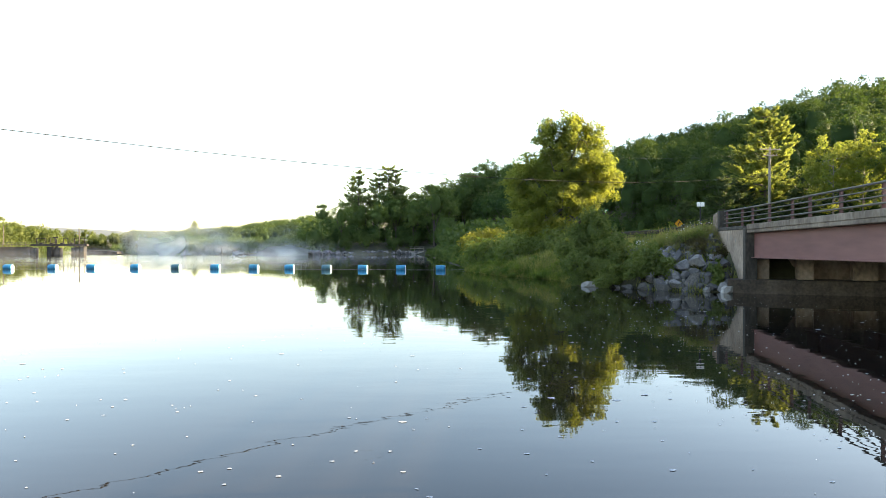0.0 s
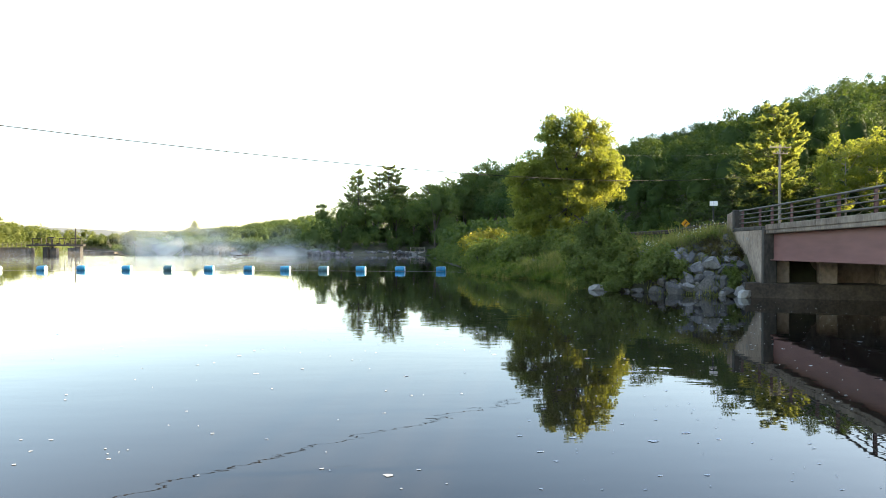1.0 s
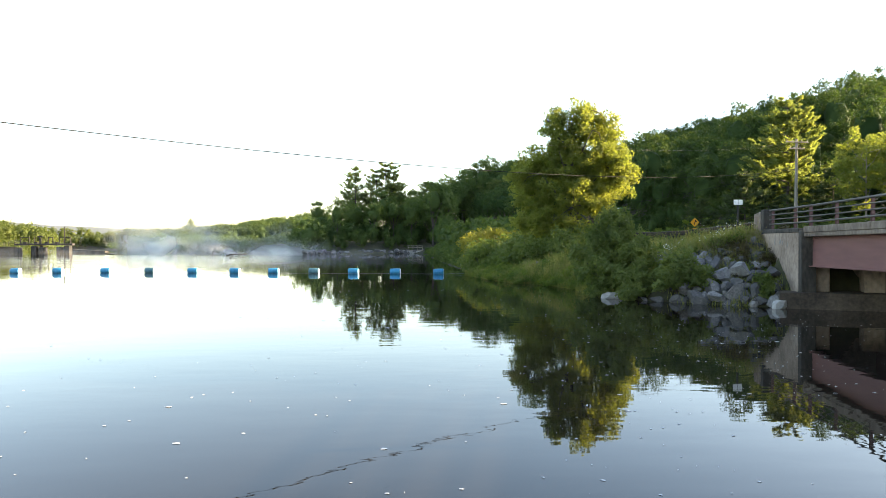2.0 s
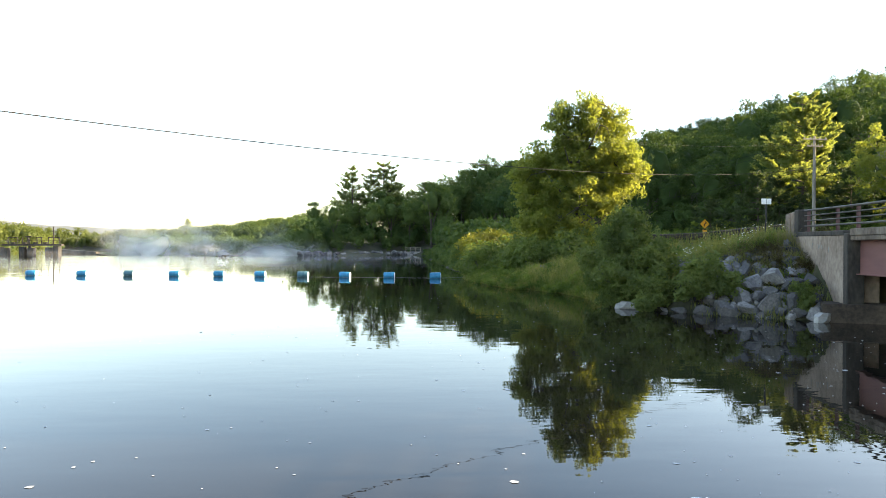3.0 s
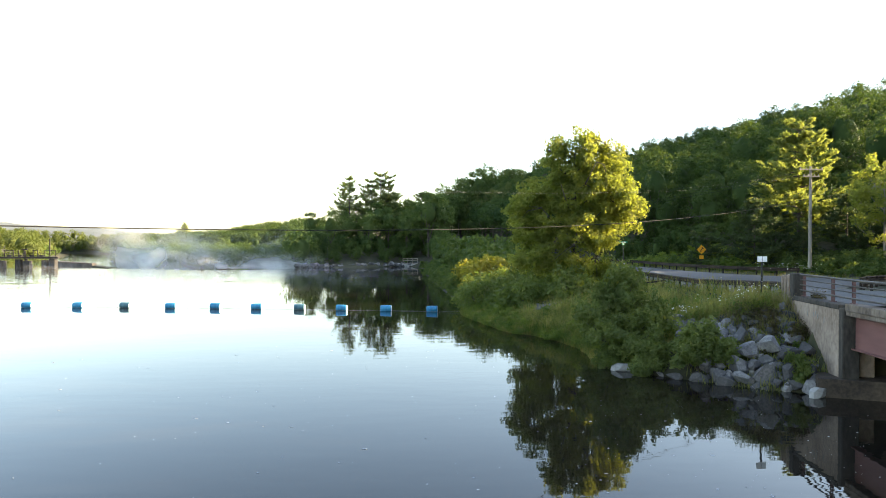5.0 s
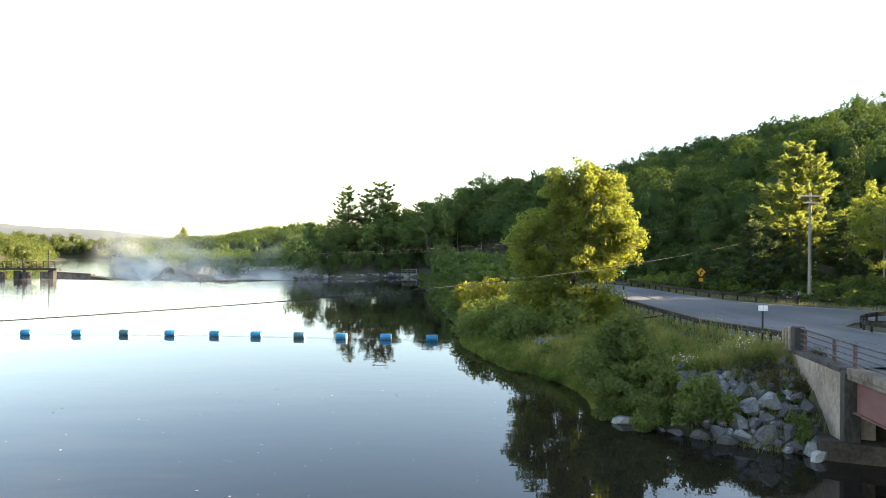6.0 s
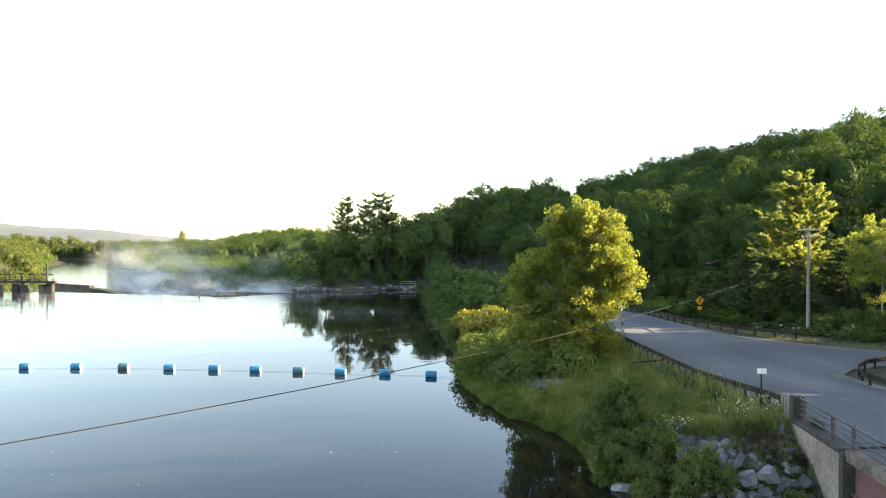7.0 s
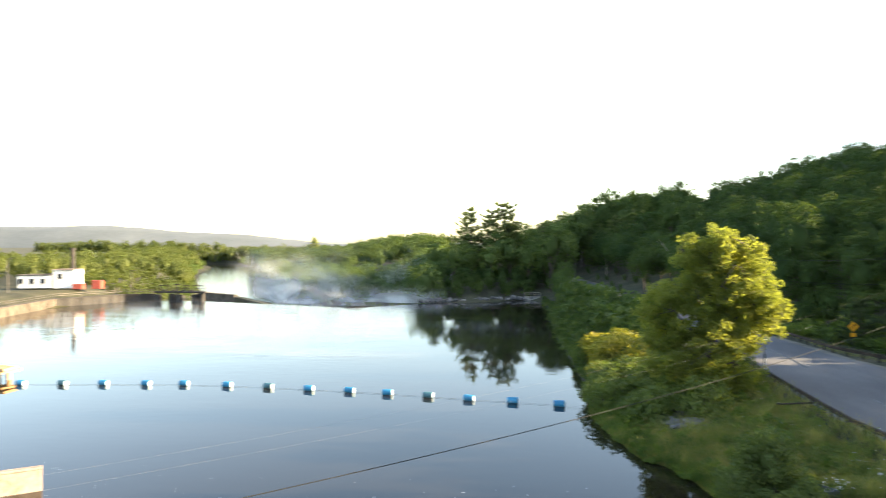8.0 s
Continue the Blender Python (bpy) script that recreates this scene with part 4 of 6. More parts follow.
def billow(seed, height, width, base, clumps, per, leaf, lobes=16, loose=0.5, fine=2):
    """Arrays of wood and leaves of a woodland tree seen from afar: clumps of leaves over a billowing dense crown."""
    rng = np.random.default_rng(seed)
    lob = rng.normal(size=(lobes, 3)); lob /= np.linalg.norm(lob, axis=1)[:, None]
    lift = rng.uniform(0.6, 1.0, lobes)
    mid = (height + base) / 2
    rad = np.array([width / 2, width / 2, (height - base) / 2])

    def reach(d):
        return 0.76 + 0.24 * np.max(np.clip(d @ lob.T, 0, 1) ** 8 * lift, axis=1)
    v, f = BALLS[fine]
    skin = v * (reach(v) * 0.5 + rng.normal(size=len(v)) * 0.04)[:, None] * rad + (0, 0, mid)
    d = rng.normal(size=(clumps, 3)); d[:, 2] += 0.25; d /= np.linalg.norm(d, axis=1)[:, None]
    rc = 1.5 * width / math.sqrt(clumps)
    c = d * (reach(d) * rng.uniform(0.74, 0.92, clumps))[:, None] * rad + (0, 0, mid)
    puff = puffs(rng, clumps * per, rc * 0.62, 0.75) * np.repeat(rng.uniform(0.7, 1.25, clumps), per)[:, None]
    p = np.repeat(c, per, axis=0) + puff
    out = np.repeat(d, per, axis=0) * 0.6 + puff / rc * 1.2
    wood = [tube_np(np.array([(0, 0, -0.3), (0.1, 0, base + 0.4), (0, 0.1, mid)]), [height * 0.014, height * 0.011, height * 0.006], 5)]
    for a in rng.uniform(0, 6.28, 3):
        wood.append(tube_np(np.array([(0.05, 0, base * 0.8 + 0.2), (math.cos(a) * width * 0.18, math.sin(a) * width * 0.18, mid * 0.8), (math.cos(a) * width * 0.3, math.sin(a) * width * 0.3, mid)]), [height * 0.007, height * 0.005, height * 0.002], 4))
    return join_np(wood), join_np([quads_at(p, leaf, rng, 1.25, 0.3, out + (0, 0, 0.3), loose), (skin, f)])


def conifer(seed, height, width, base, whorls, twigs, tufts, leaf, needles=8, ragged=0.35, lift=0.05, uneven=0.35, boughs=(4, 7), deep=0.14, taper=0.86):
    """Arrays of wood and needles of a white pine: whorls of boughs, each with plumes of upturned tufts."""
    rng = np.random.default_rng(seed)
    r0 = height * 0.014
    tp = np.array([(0.06 * math.sin(t * 5), 0.05 * math.cos(t * 4), height * t) for t in np.linspace(0, 1, 9)])
    wood = [tube_np(tp, np.linspace(r0, r0 * 0.12, 9), 7)]
    spots = [np.array([[0, 0, height - 0.25 * leaf * i] for i in range(4)])]
    for w in range(whorls):
        t = min(max(base + (1 - base) * (w + rng.uniform(-uneven, uneven)) / whorls, base), 0.98)
        u = (t - base) / (1 - base)
        reach = width / 2 * (1 - taper * u ** 1.5) * min(1, 0.6 + 2.2 * u) * rng.uniform(1 - ragged, 1.1)
        k = rng.integers(*boughs)
        a0 = rng.uniform(0, 6.28)
        for j in range(k):
            a = a0 + j * 6.283 / k + rng.uniform(-0.35, 0.35)
            r = reach * rng.uniform(0.45, 1.2)
            rise = r * rng.uniform(lift, lift + 0.25) + 0.35 * r * u
            s = np.linspace(0, 1, 4)
            pts = np.stack([math.cos(a) * r * s, math.sin(a) * r * s, t * height + rise * s ** 1.6 - 0.07 * r * np.sin(s * 3.1)], -1)
            wood.append(tube_np(pts, np.array([0.3, 0.2, 0.12, 0.05]) * r0, 4))
            m = max(2, int(twigs * (0.35 + 0.65 * r / (width / 2))))
            q = rng.uniform(0.3, 1.0, m)
            at = np.stack([np.interp(q, s, pts[:, i]) for i in range(3)], -1)
            swing = a + rng.normal(size=m) * 0.75
            ln = r * rng.uniform(0.16, 0.34, m)
            d = np.stack([np.cos(swing) * ln, np.sin(swing) * ln, np.abs(rng.normal(size=m)) * ln * 0.35 + 0.1 * ln], -1)
            for f in np.linspace(0.15, 1, tufts):
                spots.append(at + d * f)
    c = np.concatenate(spots)
    c = np.repeat(c, needles, axis=0) + rng.normal(size=(len(c) * needles, 3)) * np.array([0.3, 0.3, deep]) * leaf
    n = len(c)
    d = rng.normal(size=(n, 3)); d[:, 2] = np.abs(d[:, 2]) * 0.7 + 0.25
    d /= np.linalg.norm(d, axis=1)[:, None]
    b = np.cross(d, rng.normal(size=(n, 3))); b /= np.linalg.norm(b, axis=1)[:, None] + 1e-9
    ln = leaf * rng.uniform(0.7, 1.4, (n, 1))
    v = np.stack([c - b * ln * 0.17, c + b * ln * 0.17, c + d * ln], 1).reshape(-1, 3)
    return join_np(wood), (v, np.arange(3 * n, dtype=np.int32).reshape(-1, 3))


def plant(name, label, category, arrays, leaf_mat, bark, m, group="", leaf_name="crown"):
    g = thing(name, label, category, m, group)
    (wv, wf), (lv, lf) = arrays
    under(new("trunk", mesh_np("trunk", wv, wf, M[bark], True)), g)
    under(new(leaf_name, mesh_np(leaf_name, lv, lf, M[leaf_mat])), g)
    return g


def stand(x, y, s=1.0, turn=0.0, sink=0.15):
    return pose(x, y, at_ground(x, y) - sink, 0, 0, turn) @ Matrix.Diagonal((s, s, s, 1))


def put(proto, x, y, s, turn, sink=0.15, sz=None):
    ob = copy_thing(proto, pose(x, y, at_ground(x, y) - sink, 0, 0, turn))
    ob.scale = (s, s, sz or s)
    return ob


dice = random.Random(11)

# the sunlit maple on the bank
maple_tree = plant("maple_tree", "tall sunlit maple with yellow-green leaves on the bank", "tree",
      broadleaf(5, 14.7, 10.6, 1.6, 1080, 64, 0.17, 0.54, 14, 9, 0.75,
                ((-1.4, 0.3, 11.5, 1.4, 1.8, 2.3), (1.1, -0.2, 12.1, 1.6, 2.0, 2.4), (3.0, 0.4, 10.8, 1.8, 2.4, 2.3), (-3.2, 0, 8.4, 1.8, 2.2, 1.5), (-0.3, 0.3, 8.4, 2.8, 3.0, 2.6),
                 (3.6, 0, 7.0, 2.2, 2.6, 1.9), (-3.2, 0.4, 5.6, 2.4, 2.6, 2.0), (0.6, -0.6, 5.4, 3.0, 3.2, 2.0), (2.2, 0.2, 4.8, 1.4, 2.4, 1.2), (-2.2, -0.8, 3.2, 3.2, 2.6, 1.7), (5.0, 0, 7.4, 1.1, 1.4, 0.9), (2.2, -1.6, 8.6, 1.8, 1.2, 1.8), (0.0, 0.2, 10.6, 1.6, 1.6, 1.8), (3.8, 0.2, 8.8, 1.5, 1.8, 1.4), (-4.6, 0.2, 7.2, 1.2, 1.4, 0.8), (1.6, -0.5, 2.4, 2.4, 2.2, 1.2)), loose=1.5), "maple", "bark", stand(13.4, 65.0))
bough = tube("dead_bough", [(10.6, 65.4, 9.0), (8.9, 66.2, 11.3), (8.2, 66.5, 12.4), (7.2, 66.6, 13.6)], [0.06, 0.045, 0.03, 0.012], M["pale_bark"], maple_tree, 6, "bare dead bough")
tube("twig", [(8.35, 66.4, 12.1), (7.6, 66.5, 12.6), (6.9, 66.3, 12.9)], [0.025, 0.015, 0.008], M["pale_bark"], bough, 5)
# the pine behind the utility pole and the trees beside it
pine_a = conifer(8, 14.0, 11.0, 0.14, 17, 18, 4, 0.30, 13, 0.35, 0.42, 0.6)
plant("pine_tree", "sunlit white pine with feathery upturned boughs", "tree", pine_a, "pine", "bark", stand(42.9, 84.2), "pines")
road_maple = plant("roadside_tree", "broad sunlit yellow-green tree beside the side road", "tree", broadleaf(21, 11.5, 8.5, 2.6, 150, 62, 0.18, 0.55, 10, girth=0.011, loose=1.5), "maple", "pale_bark", stand(44.0, 71.8, 0.95), "roadside trees")
put(road_maple, 48.0, 73.0, 0.95, 120)

# woods behind: a few kinds of tree, each one copied
kinds = [plant("woodland_tree", "dense green broad-leaved woodland tree", "tree", billow(40 + i, h, w, b + 1.0, 54, 36, 0.34, 16, 0.6), "shore_leaf", "bark", pose(-10 + 9 * i, 196 + 4 * i, 3.4), "shore woods")
         for i, (h, w, b) in enumerate(((15, 8.5, 2.5), (13, 8, 2.0), (16, 7.5, 3.5), (12, 9, 1.5)))]
pines = [plant("woodland_pine", "tall dark pine at the edge of the woods", "tree", conifer(60 + i, h * 0.97, w, b + 0.1, 26, 10, 4, 0.42, 5, 0.5, 0.1, 1.0, (2, 4), 0.2, 0.62), "shore_needle", "bark", pose(-18 + 10 * i, 200 + 3 * i, 3.4), "shore pines")
         for i, (h, w, b) in enumerate(((21, 9.5, 0.15), (16, 8.5, 0.12)))]
near_shore = ((-26, 186, 1, .75), (-22, 192, 0, .8), (-17.5, 196, 3, .95), (-12, 190, 1, .95), (-7, 193, 2, .85), (-2, 188, 0, .9), (3, 187, 3, 1.0), (7, 192, 2, .95), (-28, 198, 2, .75), (-20, 206, 2, .95), (-5, 206, 0, 1.05), (4, 203, 2, 1.2), (11, 212, 1, 1.3), (14, 218, 0, 1.35))
far_shore = ((20, 222, 2, 1.35), (26, 220, 3, 1.45), (9, 218, 0, 1.3), (5, 212, 3, 1.25), (17, 226, 1, 1.45), (23, 228, 0, 1.4), (31, 224, 1, 1.45), (-1, 210, 2, 1.1), (5.0, 170, 3, .55), (6.0, 160, 1, .6), (5.5, 150, 3, .55), (7.0, 177, 1, .7), (3.6, 183, 2, 1.1), (6.4, 186, 0, 1.05), (30, 196, 1, 1.1), (34, 190, 0, 1.1), (38, 184, 2, 1.0))
for x, y, k, s in near_shore + far_shore:
    put(kinds[k], x, y, s * dice.uniform(0.94, 1.06), dice.uniform(0, 360), 0.3)
for x, y, k, s in ((-21, 212, 0, 1.0), (-14, 205, 0, .95), (-9.5, 201, 0, 1.1), (-7.5, 203.5, 0, 1.08), (-12, 199, 0, 1.0), (-6, 207, 1, 1.15), (-16, 199, 1, .9), (-30, 205, 1, .6), (2, 198, 1, 1.1)):
    put(pines[k], x, y, s, dice.uniform(0, 360), 0.3)
# two out-of-view trees added to shade the maple's lower crown
for x, y, k, s in ((52, 68.6, 0, 1.0), (53.5, 65.2, 1, 1.15)):
    put(kinds[k], x, y, s, dice.uniform(0, 360), 0.3)
# a stand of tall bare-stemmed pines beside the far road
stem_pine = plant("tall_pine", "tall straight pine with a bare trunk and high crown", "tree", conifer(66, 23, 8.5, 0.46, 11, 8, 3, 0.8, 7, 0.4), "shore_needle", "pale_bark", stand(22.0, 208, 0.54), "bare-stemmed pines")
for x, y, s in ((15.5, 214, .92), (18.3, 211, .96), (20.4, 206, 1.0), (23.4, 205, .97), (24.6, 202, 1.0), (25.3, 206, .95), (26.6, 203, 1.02), (23.0, 214, 1.03), (27.5, 210, 1.06), (13.2, 217, .9), (29.4, 205, 1.0), (19.5, 219, 1.0)):
    put(stem_pine, x, y, s * 0.54, dice.uniform(0, 360), 0.3)
# young pines by the road, needle colour darkened for the big pine's shade
dark_pine = plant("young_pine", "young pine with level boughs beside the road, needles darkened for shade", "tree", conifer(64, 7.6, 7.4, 0.06, 13, 14, 3, 0.3, 9, 0.35, 0.0, 0.4), "shade_needle", "bark", stand(36.3, 81.0), "young pines")
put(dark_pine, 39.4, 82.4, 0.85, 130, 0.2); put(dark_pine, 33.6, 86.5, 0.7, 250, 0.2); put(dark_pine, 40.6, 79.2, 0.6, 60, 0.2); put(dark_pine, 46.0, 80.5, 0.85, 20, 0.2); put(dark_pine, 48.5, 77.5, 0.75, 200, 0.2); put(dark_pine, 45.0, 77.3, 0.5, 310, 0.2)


# ---- woods that nobody could count ----
def woods(name, spots, templates, material, label):
    """One mesh of many trees: copies of the template leaves and trunks, turned and scaled."""
    rng = np.random.default_rng(len(spots))
    pieces = []
    for x, y, s, sz in spots:
        v, f = templates[rng.integers(len(templates))]
        a = rng.uniform(0, 6.283)
        ca, sa = math.cos(a), math.sin(a)
        w = np.stack([(v[:, 0] * ca - v[:, 1] * sa) * s + x, (v[:, 0] * sa + v[:, 1] * ca) * s + y, v[:, 2] * sz + SPOT_Z[(x, y)]], -1)
        pieces.append((w.astype(np.float32), f))
    v, f = join_np(pieces)
    return tagged(new(name, mesh_np(name, v, f, material)), label, "woods", kind="stuff")


SPOT_Z = {}


def scatter(x0, x1, y0, y1, step, ok, lo, hi_s, seed, slim=1.0):
    rng = np.random.default_rng(seed)
    out = []
    for x in np.arange(x0, x1, step):
        for y in np.arange(y0, y1, step):
            px, py = x + rng.uniform(-.42, .42) * step, y + rng.uniform(-.42, .42) * step
            if ok(px, py):
                s = rng.uniform(lo, hi_s)
                out.append((px, py, s, s * rng.uniform(0.9, 1.15) * slim))
    if out:
        a = np.array(out)
        for o, z in zip(out, level(a[:, 0], a[:, 1])):
            SPOT_Z[(o[0], o[1])] = float(z) - 0.3
    return out


dense_t = [billow(70 + i, 12.5 + i % 3, 8 + (i % 2), 1.0, 70, 42, 0.26, 20, 0.6) for i in range(4)]
leafy = [billow(80 + i, 10.5 + i % 3, 8.0 + (i % 2), 2.6, 42, 25, 0.36, 12) for i in range(5)]
under_t = [billow(76 + i, 13, 9.0, 0.0, 28, 22, 0.6, 14) for i in range(3)]


def off_road(x, y, gap=3.5):
    l = float(road_left(y))
    return not (l - gap < x < l + float(road_width(y)) + gap)


def hill_ok(x, y):
    return off_road(x, y) and x > float(road_left(y)) and (x - 28) * 0.75 + (y - 96) * 0.5 > 8 and y > max(86, 92 + 0.2 * (x - 43)) and x < 14 + 0.72 * (y - 10)


hill_spots = [(x, y, s * f, z * f) for x, y, s, z in scatter(14, 165, 82, 240, 5.6, hill_ok, 0.74, 1.06, 5) for f in [0.8 if y < 101 + 0.18 * (x - 35) else 1.0]]
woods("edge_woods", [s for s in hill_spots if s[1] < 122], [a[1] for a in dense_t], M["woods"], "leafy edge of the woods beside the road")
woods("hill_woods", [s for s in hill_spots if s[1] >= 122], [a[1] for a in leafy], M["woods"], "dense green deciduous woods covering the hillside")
trunk_spots = [s for s in hill_spots if s[1] < 112 or (s[0] < 32)]
woods("hill_trunks", trunk_spots, [a[0] for a in leafy], M["bark"], "bare grey trunks under the woods")

far_t = [billow(100 + i, 15, 11, 1.0, 30, 19, 0.68, 12)[1] for i in range(4)]
bush_t = [broadleaf(105 + i, 15, 12, 0.2, 18, 12, 1.7, 2.2, 1)[1] for i in range(3)]


def right_bank(x, y):
    d = float(outside(RIVER, np.array(x), np.array(y)))
    line = float(np.interp(y, [171, 200, 228, 275, 375, 525, 640], [-28, -55, -84, -112, -160, -222, -290]))
    return 176 < y < 560 and d > 2.5 and line < x < min(line + 130, (-0.12 if y > 215 else -0.15) * (y - 10))


def canopy(x, y, z):
    """How tall the woods stand there: the tops follow the valley's gentle line."""
    slope = np.interp(x / (y - 10), [-0.40, -0.363, -0.28, -0.239, -0.165], [0.0105, 0.011, 0.0165, 0.024, 0.032])
    far = math.hypot(x, y - 10)
    return float(np.clip(min(4.2 + slope * far, 0.03 * far - 2.4 + 6 * smooth(300, 420, far) + 9 * smooth(-0.195, -0.16, x / (y - 10))) - z, 2.6, 17))


def left_bank(x, y):
    d = float(outside(RIVER, np.array(x), np.array(y)))
    line = np.interp(y, [175, 215, 250, 275, 390, 525, 640], [-112, -112, -126, -142, -202, -264, -330])
    return d > 3 and x < line and x > line - (46 if y > 290 else 130) and (y > 228 or x < -128)


bank_spots = []
for x, y, k, sz in scatter(-140, 0, 176, 300, 6.2, right_bank, 0.85, 1.1, 6) + scatter(-300, 10, 300, 560, 10.6, right_bank, 0.85, 1.1, 26):
    tall = canopy(x, y, SPOT_Z[(x, y)]) * min(1.0, sz) / (14.5 if y < 330 else 11.8)
    bank_spots.append((x, y, max(tall, 0.36) * k, tall))
woods("river_woods", [s for s in bank_spots if s[1] < 330], far_t, M["shore_leaf"], "dark green woods along the river below the dam")
# darker leaf colour stands for the hill's shade, which stops short of here
woods("far_river_woods", [s for s in bank_spots if s[1] >= 330], far_t, M["woods"], "hazy green woods farther along the river")
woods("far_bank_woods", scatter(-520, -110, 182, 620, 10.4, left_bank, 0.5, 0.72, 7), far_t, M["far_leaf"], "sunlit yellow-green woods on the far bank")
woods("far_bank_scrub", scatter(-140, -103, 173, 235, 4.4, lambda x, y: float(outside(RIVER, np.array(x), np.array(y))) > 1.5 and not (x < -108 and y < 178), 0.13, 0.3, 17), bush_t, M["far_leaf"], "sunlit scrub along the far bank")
woods("river_scrub", scatter(-200, -24, 170, 330, 4.0, lambda x, y: 0.2 < float(outside(RIVER, np.array(x), np.array(y))) < 7 and x < -0.15 * (y - 10) + 3 and y > 173, 0.12, 0.22, 16) + scatter(-360, -60, 330, 650, 5.5, lambda x, y: 0.2 < float(outside(RIVER, np.array(x), np.array(y))) < 12, 0.2, 0.36, 46), bush_t, M["shore_leaf"], "low scrub on the river banks below the dam")
woods("valley_woods", scatter(-500, -240, 636, 668, 8.5, lambda x, y: True, 0.8, 1.05, 8), far_t, M["far_leaf"], "hazy woods closing the valley")
far_pine = plant("lone_pine", "tall pine rising above the river woods", "tree", conifer(120, 16, 9, 0.1, 11, 6, 2, 1.2, 6), "pine", "bark", stand(-157, 480, 1.3))
# out-of-view woods added to shade the road, the bank and the maple's foot
woods("side_road_woods", scatter(62, 90, 42, 76, 6.0, lambda x, y: y > 53.5 - (x - 58) * 0.42 and y < 64 + (x - 58) * 0.38, 1.1, 1.3, 10) + scatter(86, 104, 24, 50, 6.0, lambda x, y: True, 1.1, 1.3, 13), bush_t, M["woods"], "out-of-view woods across the side road, added for their shade")
woods("shore_thicket", scatter(-28, 4, 170, 196, 3.1, lambda x, y: 181.8 + 0.43 * x < y < 194 + 0.43 * x and y > 173.5, 0.27, 0.42, 14), [a[1] for a in under_t], M["woods"], "dark thicket along the rocky shore")
# added to shade the road and verge; most stand out of view
woods("slope_trees", scatter(50, 76, 72, 94, 5.0, lambda x, y: y > 66 + (x - 50) * 0.25, 0.36, 0.48, 19), [a[1] for a in under_t], M["woods"], "young trees on the slope behind the pine, added for their shade")
woods("slope_undergrowth", scatter(29, 84, 84, 112, 3.3, lambda x, y: off_road(x, y, 3.5) and x > float(road_left(y)) and (x - 28) * 0.75 + (y - 96) * 0.5 > 3 and y > 86 and x < 10 + 0.72 * (y - 10), 0.24, 0.36, 18), [a[1] for a in under_t], M["woods"], "leafy undergrowth at the foot of the hill")
woods("roadside_undergrowth", scatter(14, 36, 158, 212, 4.6, lambda x, y: off_road(x, y, 1.2) and x > 12, 0.1, 0.2, 15), [a[1] for a in under_t], M["woods"], "low undergrowth beneath the tall pines")
woods("road_end_woods", scatter(-8, 52, 226, 266, 6.0, lambda x, y: True, 1.15, 1.4, 41), [a[1] for a in leafy], M["woods"], "dark woods closing the end of the road")
woods("road_end_undergrowth", scatter(-8, 54, 224, 234, 3.6, lambda x, y: True, 0.42, 0.6, 43), [a[1] for a in under_t], M["woods"], "leafy undergrowth at the end of the road")
woods("shore_understory", scatter(-58, 36, 172, 232, 5.2, lambda x, y: (x < 6 or y > 222) and off_road(x, y, 2.5) and float(outside(RIVER, np.array(x), np.array(y))) > 3 and y > max(188.0 + 0.43 * x, 176) and x > -0.165 * (y - 10), 0.3, 0.5, 12), [a[1] for a in under_t], M["woods"], "leafy undergrowth beneath the shore woods")
# out-of-view woods south-east of the junction, beside the bridge, added for shade
woods("roadside_woods", scatter(40, 96, -25, 52, 6.5, lambda x, y: float(outside(LAKE, np.array(x), np.array(y))) > 1 and y < 47.5 - (x - 40) * 0.42, 0.9, 1.15, 9), bush_t, M["woods"], "out-of-view woods beside the side road, added for their shade")

# ---- shrubs and weeds on the bank ----
def shore_at(y):
    return float(np.interp(y, [s[0] for s in SHORE], [s[1] for s in SHORE]))


def shrub(seed, h, w, clumps, per, leaf, slim=1.6):
    rng = np.random.default_rng(seed)
    c = crown_shape(rng, clumps, (w / 2, w / 2, h * 0.56), 6, 0.5)
    c[:, 2] = np.abs(c[:, 2] + h * 0.30)
    stems = [tube_np(np.array([(0, 0, -0.1), q * (0.4, 0.4, 0.5), q]), [0.03, 0.02, 0.008], 4) for q in c[::3]]
    puff = puffs(rng, clumps * per, 0.17 * w, 0.85)
    p = np.repeat(c, per, axis=0) + puff
    p[:, 2] = np.abs(p[:, 2])
    return join_np(stems), quads_at(p, leaf, rng, slim, 0.25, puff / (0.17 * w) * 0.7 + np.repeat(c, per, axis=0) / w + (0, 0, 0.3), 1.0)


